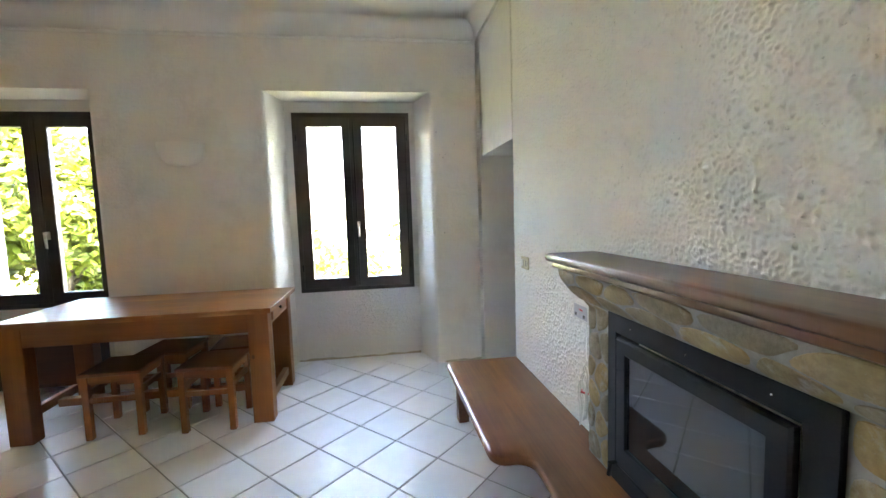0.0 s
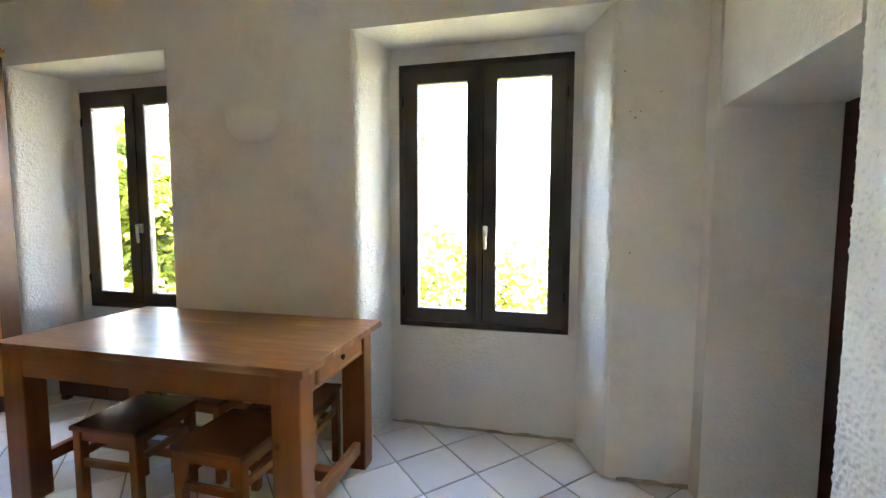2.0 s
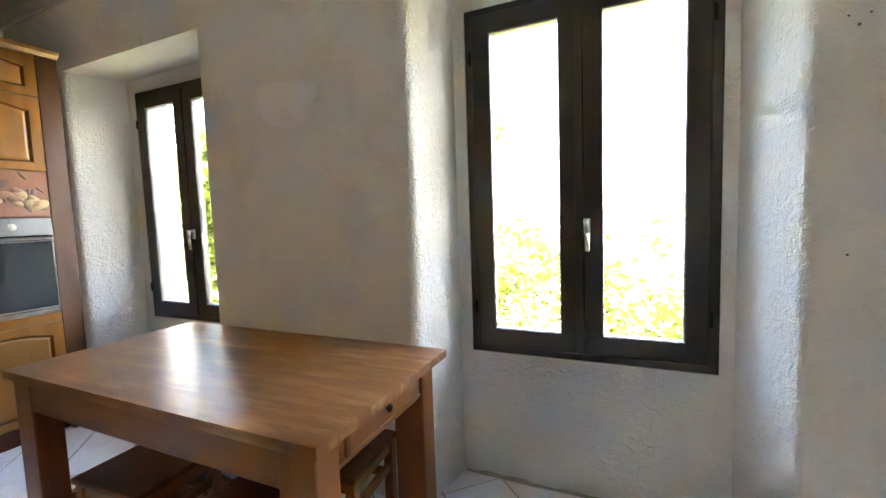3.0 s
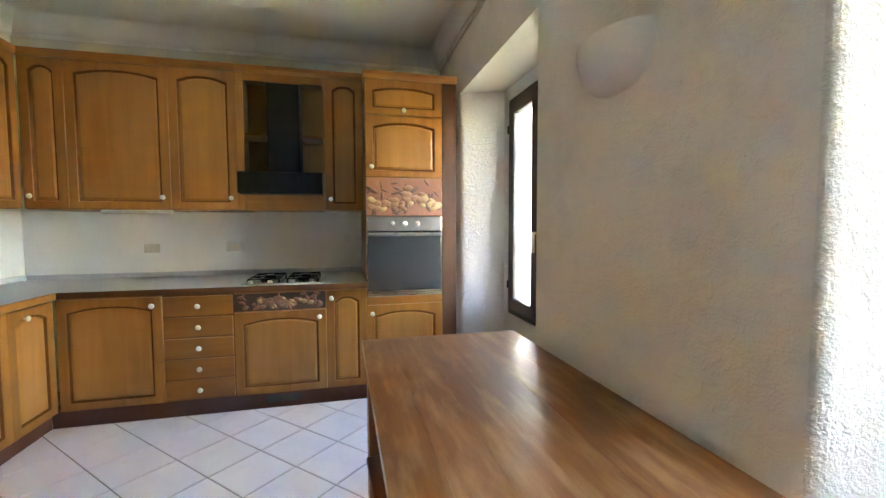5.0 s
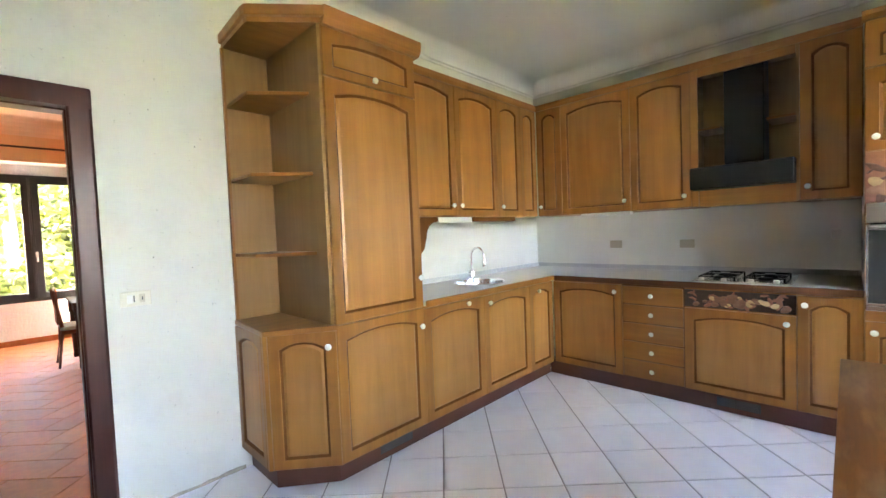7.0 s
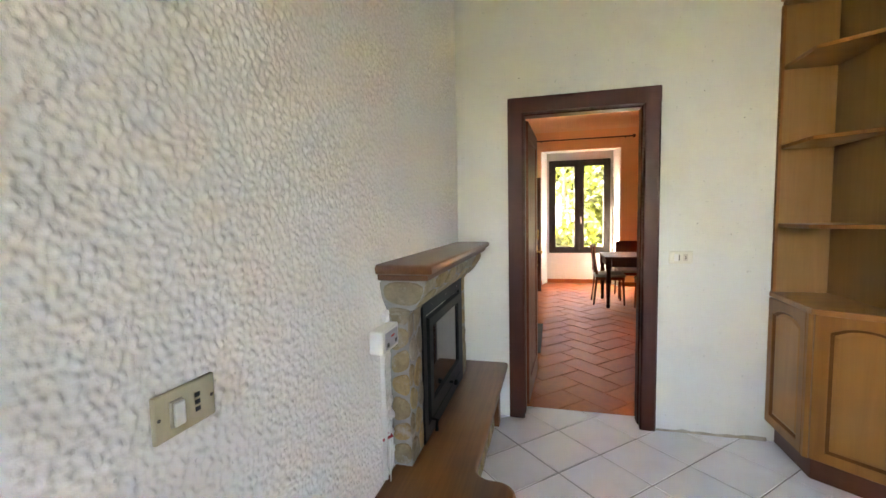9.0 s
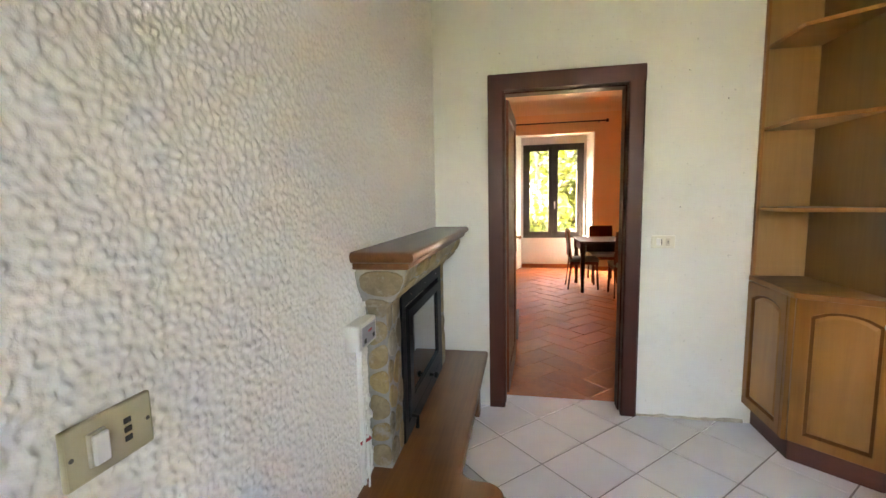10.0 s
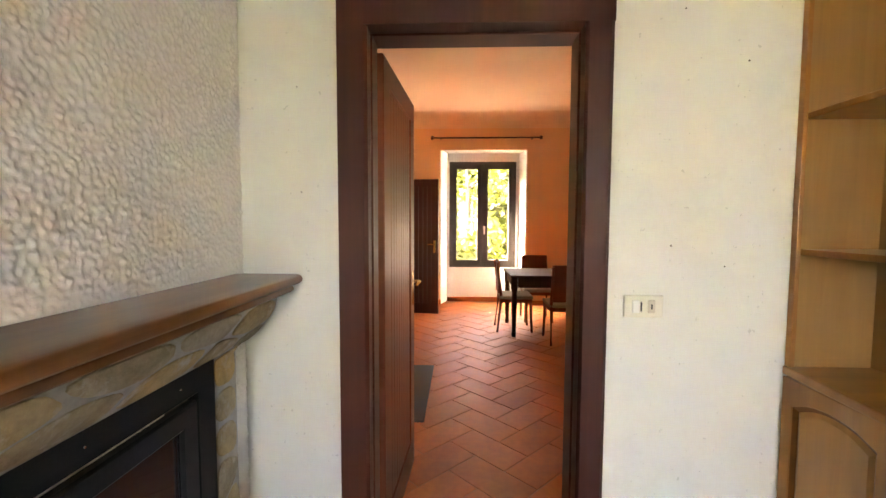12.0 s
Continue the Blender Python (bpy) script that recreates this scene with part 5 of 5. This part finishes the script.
for d, z in ((-0.03, 1.1575), (0.0, 1.1575), (0.005, 1.162), (0.006, 1.172), (0.003, 1.1785), (0.010, 1.181), (0.020, 1.184), (0.026, 1.190),
             (0.0285, 1.199), (0.026, 1.209), (0.020, 1.215), (0.012, 1.218), (-0.02, 1.2185)):
    xf, ya, yb = 0.632 - d, 0.548 - d, 1.898 + d
    rings.append([bm.verts.new(q) for q in ((X_E - 0.002, ya, z), (xf, ya, z), (xf, yb, z), (X_E - 0.002, yb, z))])
for a, b in zip(rings, rings[1:]):
    for i in range(4):
        bm.faces.new((a[i], a[(i + 1) % 4], b[(i + 1) % 4], b[i]))
bm.faces.new(rings[0])
bm.faces.new(rings[-1])
part("mantel_shelf", loc(bm), "chestnut", fp, "varnished chestnut mantel shelf", True)

bm = bm_new()
IY0, IY1, IZ0, IZ1 = 0.838, 1.642, BZ + 0.002, 1.021
DY0, DY1, DZ0, DZ1 = 0.915, 1.588, 0.452, 0.952
ring_frame(bm, IY0, IY1, IZ0, IZ1, DY0 - IY0, IY1 - DY1, DZ0 - IZ0, IZ1 - DZ1, 0.733, 0.76, 0.003)
bm.transform(Matrix(((0, 1, 0, 0), (1, 0, 0, 0), (0, 0, 1, 0), (0, 0, 0, 1))))
insert = part("insert_frame", loc(bm), "iron", fp, "black cast-iron insert frame")
bm = bm_new()
g = 0.012
f = 0.062
ring_frame(bm, DY0 + g, DY1 - g, DZ0 + g, DZ1 - g, f, f, 0.085, 0.055, 0.724, 0.748, 0.006)
bm.transform(Matrix(((0, 1, 0, 0), (1, 0, 0, 0), (0, 0, 1, 0), (0, 0, 0, 1))))
fdoor = part("stove_door", loc(bm), "iron", fp, "black iron stove door")
part("stove_glass", loc(box(bm_new(), 0.734, 0.738, DY0 + g + f - 0.006, DY1 - g - f + 0.006, DZ0 + 0.09, DZ1 - 0.06)), "oven_glass", fdoor, "smoky stove glass")
bm = bm_new()
tube(bm, [(0.724, 1.22, DZ0 + 0.055), (0.702, 1.22, DZ0 + 0.055)], 0.008)
lathe(bm, [(0.006, 0), (0.016, 0.008), (0.016, 0.02), (0.006, 0.026)], 12, Matrix.Translation((0.704, 1.22, DZ0 + 0.055)) @ Matrix.Rotation(radians(-90), 4, 'Y'))
part("draught_knob", loc(bm), "iron", fdoor, "", True)
bm = tube(bm_new(), [(0.724, 1.57, DZ0 + 0.02), (0.700, 1.57, DZ0 + 0.02), (0.700, 1.575, DZ0 - 0.03)], 0.009)
part("door_latch", loc(bm), "iron", fdoor, "", True)
for y in (0.98, 1.24, 1.50):
    bm = lathe(bm_new(), [(0.003, 0), (0.002, 0.002)], 8, Matrix.Translation((0.7325, y, 0.987)) @ Matrix.Rotation(radians(-90), 4, 'Y'))
    part("rivet", loc(bm), "steel", insert)
bm = bm_new()
box(bm, 1.10, 1.13, DY0, DY1, DZ0, DZ1)
box(bm, 0.77, 1.10, DY0 - 0.02, DY0, DZ0, DZ1)
box(bm, 0.75, 1.10, DY1, DY1 + 0.02, DZ0, DZ1)
box(bm, 0.75, 1.10, DY0, DY1, DZ0 - 0.02, DZ0)
box(bm, 0.75, 1.10, DY0, DY1, DZ1, DZ1 + 0.02)
part("firebox", loc(bm), "firebrick", fp, "sooty firebox lining")

# fan control box, its trunking and cords
cb = thing("control_box", "white plastic fan control box on the stucco beside the fireplace", "control box", (X_E - 0.006, 1.925, 0.948), -90)
part("case", box(bm_new(), -0.078, 0.078, -0.052, 0, -0.043, 0.043, 0.006), "plastic_white", cb)
face = part("face_plate", box(bm_new(), -0.055, 0.06, -0.055, -0.051, -0.030, 0.030, 0.001), "label_grey", cb)
part("red_mark", box(bm_new(), -0.005, 0.025, -0.0562, -0.0548, 0.006, 0.013), "label_red", face)
part("button", box(bm_new(), -0.045, -0.03, -0.058, -0.0548, -0.022, -0.008, 0.001), "plastic_dark", face)
part("button", box(bm_new(), 0.03, 0.045, -0.058, -0.0548, -0.022, -0.008, 0.001), "plastic_dark", face)
bm = box(bm_new(), X_E - 0.020, X_E - 0.004, 1.897, 1.909, BZ, 0.904, 0.003)
solid("cable_trunking", bm, "plastic_white", "thin white cable trunking below the control box", "cable")
bm = bm_new()
pts = [(X_E - 0.03, 1.925, 0.90), (X_E - 0.03, 1.93, 0.80), (X_E - 0.028, 1.925, 0.72)]
for i in range(66):
    a = i * 2 * math.pi / 22
    k = i // 22
    pts.append((X_E - 0.032 - 0.006 * k - 0.003 * math.sin(a * 2), 1.93 + (0.022 + 0.006 * k) * math.sin(a) + 0.004 * k, 0.575 + 0.125 * math.cos(a) * (1 - 0.12 * k) - 0.02 * k))
pts += [(X_E - 0.045, 1.93, 0.50), (X_E - 0.05, 1.95, BZ + 0.03)]
tube(bm, pts, 0.0034, 6)
cord = thing("cable", "thin white cord hanging in loops beside the fireplace", "cable", (0, 0, 0))
part("cord", bm, "plastic_white", cord, "", True)
part("cord_tie", tube(bm_new(), [(X_E - 0.030, 1.905, 0.575), (X_E - 0.052, 1.93, 0.577), (X_E - 0.030, 1.962, 0.573)], 0.005, 6), "label_red", cord, "red tie round the cord", True)


def filler(at, r, seed):
    """A rough dab of old white filler."""
    bm = bm_new()
    bmesh.ops.create_icosphere(bm, subdivisions=2, radius=1.0)
    for v in bm.verts:
        k = 0.8 + 0.45 * noise.noise(v.co * 1.7 + Vector((seed, 0, 0)))
        v.co = Vector((v.co.x * r * 0.55, v.co.y * r * 0.75, v.co.z * r)) * k
    solid("filler", bm, "gypsum", "rough dab of white filler between stucco and stone", "filler", smooth=True, at=at, group="dabs of filler")


for at, r, seed in (((X_E - 0.012, 1.862, 1.008), 0.032, 1), ((X_E - 0.008, 1.835, 0.972), 0.022, 2), ((X_E - 0.006, 1.818, 0.665), 0.020, 3),
                    ((X_E - 0.006, 1.815, 0.60), 0.024, 4), ((X_E - 0.006, 1.818, 0.53), 0.018, 5), ((X_E - 0.006, 1.815, 0.46), 0.022, 6)):
    filler(at, r, seed)

# plaster wall lamp
lamp = thing("wall_lamp", "white plaster half-bowl uplighter on the wall", "lamp", (-1.687, Y_N, 1.955))
bm = bm_new()
rows = []
for j in range(9):
    b = radians(90 * j / 8)
    z, r = -0.185 * math.sin(b) + 0.085, math.cos(b) ** 0.62 if j < 8 else 0.0
    rows.append([bm.verts.new((0.185 * r * math.cos(radians(180 * i / 20)), -0.125 * r * math.sin(radians(180 * i / 20)) - 0.0005, z - 0.07 * (1 if j else 0) * 0)) for i in range(21)])
for a, b in zip(rows, rows[1:]):
    for i in range(20):
        bm.faces.new((a[i], a[i + 1], b[i + 1], b[i]))
inner = [bm.verts.new((v.co.x * 0.93, v.co.y * 0.93, v.co.z)) for v in rows[0]]
deep = [bm.verts.new((v.co.x * 0.7, v.co.y * 0.7, v.co.z - 0.07)) for v in rows[0]]
for i in range(20):
    bm.faces.new((rows[0][i], rows[0][i + 1], inner[i + 1], inner[i]))
    bm.faces.new((inner[i], inner[i + 1], deep[i + 1], deep[i]))
bm.faces.new(deep)
bmesh.ops.remove_doubles(bm, verts=bm.verts[:], dist=0.0005)
part("bowl", bm, "gypsum", lamp, "", True)

# uneven bead of old filler where the walls meet the tiles
rnd = random.Random(5)


def bead(name, p0, p1, n_side):
    bm = bm_new()
    k = max(3, int(math.dist(p0, p1) / 0.05))
    side = Vector((*n_side, 0))
    rows = []
    for i in range(k + 1):
        u = i / k
        base = Vector((p0[0] + (p1[0] - p0[0]) * u, p0[1] + (p1[1] - p0[1]) * u, 0))
        w, h = rnd.uniform(0.004, 0.011), rnd.uniform(0.010, 0.028)
        rows.append([bm.verts.new(base + side * -0.004), bm.verts.new(base + side * w), bm.verts.new(base + side * w * 0.8 + Vector((0, 0, h * 0.6))), bm.verts.new(base + side * -0.004 + Vector((0, 0, h)))])
    for a, b in zip(rows, rows[1:]):
        for q in range(3):
            bm.faces.new((a[q], b[q], b[q + 1], a[q + 1]))
    solid(name, bm, "grime", "uneven yellowed filler along the foot of the wall", "trim", "structure", True)


bead("trim_south", (-1.06, Y_S), (-0.45, Y_S), (0, 1))
bead("trim_recess", (-0.92, Y_GLASS + 0.002), (0.265, Y_GLASS + 0.002), (0, -1))
bead("trim_north", (0.46, Y_N), (0.81, Y_N), (0, -1))
bead("trim_niche", (0.83, N_Y1), (1.29, N_Y1), (0, -1))

# old nail holes in the plaster
for x, y, z, r, turn in ((0.44, Y_N, 2.13, 0.0042, 0), (0.47, Y_N, 1.93, 0.0036, 0), (0.52, Y_N, 1.93, 0.0036, 0), (0.495, Y_N, 1.90, 0.0048, 0), (0.61, Y_N, 2.02, 0.0036, 0),
                         (0.49, Y_N, 1.22, 0.0042, 0), (-0.89, Y_S, 1.93, 0.0036, 180), (-0.66, Y_S, 1.32, 0.0036, 180), (-0.84, Y_S, 1.25, 0.0030, 180),
                         (0.62, Y_S, 1.86, 0.0024, 180), (0.61, Y_S, 1.50, 0.0024, 180), (0.40, Y_S, 2.28, 0.0030, 180), (-0.68, Y_S, 2.10, 0.0030, 180)):
    bm = lathe(bm_new(), [(r, 0), (r * 0.8, 0.0016), (r * 0.3, 0.002)], 8, pose(x, y, z, 0, 0, turn) @ Matrix.Rotation(radians(90), 4, 'X'))
    solid("nail_hole", bm, "mortar_dark", "small dark nail hole in the white plaster", "wall mark", group="nail holes")

# ---- dining room things ----
leaf2 = thing("door_3", "dark wooden door standing open in the dining room", "door", (0, 0, 0))
tagged(leaf2, kind="structure")
boarded_leaf(leaf2, (1.19, -4.47), 172, 0.82, 2.04, "dark_door")
rod = thing("curtain_rod", "dark wooden curtain rod with round finials above the window", "curtain rod", (-0.376, R_Y, 2.81))
part("pole", tube(bm_new(), [(-0.87, 0.08, 0), (0.87, 0.08, 0)], 0.014, 10), "dark_door", rod, "", True)
for s in (-1, 1):
    bm = lathe(bm_new(), [(0.012, 0), (0.03, 0.012), (0.034, 0.03), (0.024, 0.05), (0.006, 0.058)], 12, Matrix.Translation((s * 0.87, 0.08, 0)) @ Matrix.Rotation(radians(90 * s), 4, 'Y'))
    part("finial", bm, "dark_door", rod, "", True)
    bm = tube(bm_new(), [(s * 0.76, 0.002, -0.01), (s * 0.76, 0.08, -0.01)], 0.012)
    part("bracket", bm, "dark_door", rod)
bm = box(bm_new(), 0.30, 1.0, -2.045, -0.887, -0.002, 0.009, 0.003)
solid("door_mat", bm, "mat_grey", "dark grey mat on the terracotta floor", "mat")

dt = thing("dining_table", "dark stained wooden dining table with tapered legs", "table", (-1.10, -3.52, 0))
part("tabletop", box(bm_new(), -0.54, 0.54, -0.43, 0.43, 0.735, 0.765, 0.008), "table_dark", dt)
for s in (-1, 1):
    part("apron", box(bm_new(), -0.44, 0.44, s * 0.37 - 0.012, s * 0.37 + 0.012, 0.61, 0.734), "table_dark", dt)
    part("apron", box(bm_new(), s * 0.485 - 0.012, s * 0.485 + 0.012, -0.335, 0.335, 0.61, 0.734), "table_dark", dt)
    for s2 in (-1, 1):
        bm = lathe(bm_new(), [(0.024, 0), (0.028, 0.04), (0.023, 0.06), (0.036, 0.40), (0.030, 0.56), (0.042, 0.60), (0.042, 0.734)], 12, Matrix.Translation((s * 0.485, s2 * 0.37, 0)))
        part("leg", bm, "table_dark", dt, "", True)


def chair(at, turn):
    c = thing("dining_chair", "slim cherry wood dining chair with a grey padded seat", "chair", at, turn, "chairs round the dining table")
    part("seat", box(bm_new(), -0.21, 0.21, -0.21, 0.21, 0.43, 0.475, 0.015, 3), "seat_fabric", c, "grey padded seat")
    part("seat_frame", box(bm_new(), -0.20, 0.20, -0.20, 0.20, 0.385, 0.43, 0.004), "cherry", c)
    for sx in (-1, 1):
        bm = tube(bm_new(), [(sx * 0.19, -0.20, 0), (sx * 0.18, -0.18, 0.39)], [0.013, 0.019], 8)
        part("leg", bm, "cherry", c)
        bm = tube(bm_new(), [(sx * 0.19, 0.24, 0), (sx * 0.185, 0.19, 0.44), (sx * 0.18, 0.25, 0.90)], [0.013, 0.02, 0.014], 8)
        part("leg", bm, "cherry", c)
    bm = bm_new()
    prism(bm, [(-0.18, 0.50), (0.18, 0.50), (0.185, 0.92), (-0.185, 0.92)], 0.215, 0.235, 'y', 0.006)
    part("backrest", bm, "cherry", c)
    return c


c0 = chair((-0.67, -3.54, 0), -90)
for at, a in (((-1.18, -3.02, 0), 0), ((-1.06, -4.10, 0), 180), ((-1.62, -3.52, 0), 90)):
    copy_thing(c0, pose(*at, 0, 0, a))

# ---- pieces of the floors, last ----
TILE, A45 = 0.3275, radians(44.4)
U_OFF, V_OFF = -0.100, 0.019
CA, SA = math.cos(A45), math.sin(A45)
bm = box(bm_new(), -TILE / 2 + 0.0042, TILE / 2 - 0.0042, -TILE / 2 + 0.0042, TILE / 2 - 0.0042, -0.006, 0, 0.0015, 1)
tile_mesh = mesh_of("tile", bm, "tile")


def inside(x, y, poly):
    hit = False
    for (x0, y0), (x1, y1) in zip(poly, poly[1:] + poly[:1]):
        if (y0 > y) != (y1 > y) and x < (x1 - x0) * (y - y0) / (y1 - y0) + x0:
            hit = not hit
    return hit


R45 = TILE * 0.72
for i in range(-16, 18):
    for j in range(-2, 30):
        uu, vv = U_OFF + (i + 0.5) * TILE, V_OFF + (j + 0.5) * TILE
        x, y = uu * CA - vv * SA, uu * SA + vv * CA
        if not (-4.0 < x < 1.5 and 0.33 < y + R45 and y < 4.5):
            continue
        # cut the outer tiles to the edge of this floor at the threshold
        if y - R45 < Y_B:
            b2 = bm_new()
            bmesh.ops.create_cube(b2, size=1.0, matrix=Matrix.Translation((x, y, -0.003)) @ Matrix.Rotation(A45, 4, 'Z') @ Matrix.Diagonal((TILE - 0.0084, TILE - 0.0084, 0.006, 1)))
            bmesh.ops.bisect_plane(b2, geom=b2.verts[:] + b2.edges[:] + b2.faces[:], plane_co=(0, Y_B + 0.002, 0), plane_no=(0, -1, 0), clear_outer=True)
            if not b2.faces:
                b2.free()
                continue
            ob = new("tile", mesh_of("tile", b2, "tile"))
        else:
            ob = new("tile", tile_mesh)
            ob.matrix_basis = pose(x, y, random.uniform(-0.0006, 0.0004), 0, 0, 44.4)
        ob.parent = floor

# herringbone terracotta
HL, HW = 0.444, 0.222
bm = box(bm_new(), -HL / 2 + 0.003, HL / 2 - 0.003, -HW / 2 + 0.003, HW / 2 - 0.003, -0.006, 0, 0.002, 1)
cotto = mesh_of("floor_tile", bm, "terracotta")
far_v, far_f = [], []
count = 0
places = []
for i in range(-60, 60):
    for j in range(-60, 60):
        # pairs of tiles at right angles
        ox, oy = (i + 2 * j) * HW, (i - 2 * j) * HW
        places.append((ox + HW, oy + HW / 2, 0))
        places.append((ox + HW / 2, oy + 2 * HW, 90))
C4 = math.cos(radians(45))
near = []
for x, y, a in places:
    wx, wy = (x - y) * C4 + 0.113, (x + y) * C4 - 2.218
    if R_X0 < wx < R_X1 and R_Y - 0.25 < wy < Y_B + 0.2:
        near.append((wx, wy, a + 45))
near.sort(key=lambda q: abs(q[0]) + abs(q[1]) * 0.3)
for k, (wx, wy, a) in enumerate(near):
    if wy > Y_B - 0.24:
        b2 = bm_new()
        bmesh.ops.create_cube(b2, size=1.0, matrix=pose(wx, wy, -0.003, 0, 0, a) @ Matrix.Diagonal((HL - 0.006, HW - 0.006, 0.006, 1)))
        bmesh.ops.bisect_plane(b2, geom=b2.verts[:] + b2.edges[:] + b2.faces[:], plane_co=(0, Y_B - 0.003, 0), plane_no=(0, 1, 0), clear_outer=True)
        if len(b2.faces) > 3:
            ob = new("floor_tile", mesh_of("floor_tile", b2, "terracotta"))
            ob.parent = floor2
        else:
            b2.free()
    elif k < 300:
        ob = new("floor_tile", cotto)
        ob.matrix_basis = pose(wx, wy, random.uniform(-0.001, 0.0005), 0, 0, a)
        ob.parent = floor2
    else:
        m = pose(wx, wy, 0, 0, 0, a)
        i = len(far_v)
        hx, hy = HL / 2 - 0.003, HW / 2 - 0.003
        for z in (-0.006, 0):
            far_v += [tuple(m @ Vector(q)) for q in ((-hx, -hy, z), (hx, -hy, z), (hx, hy, z), (-hx, hy, z))]
        far_f += [(i + 4, i + 5, i + 6, i + 7), (i, i + 1, i + 5, i + 4), (i + 1, i + 2, i + 6, i + 5), (i + 2, i + 3, i + 7, i + 6), (i + 3, i, i + 4, i + 7)]
me = bpy.data.meshes.new("floor_tiles_far")
me.from_pydata(far_v, [], far_f)
me.materials.append(MATS["terracotta"])
ob = new("floor_tile_rest", me)
ob.parent = floor2
tagged(ob, kind="stuff")
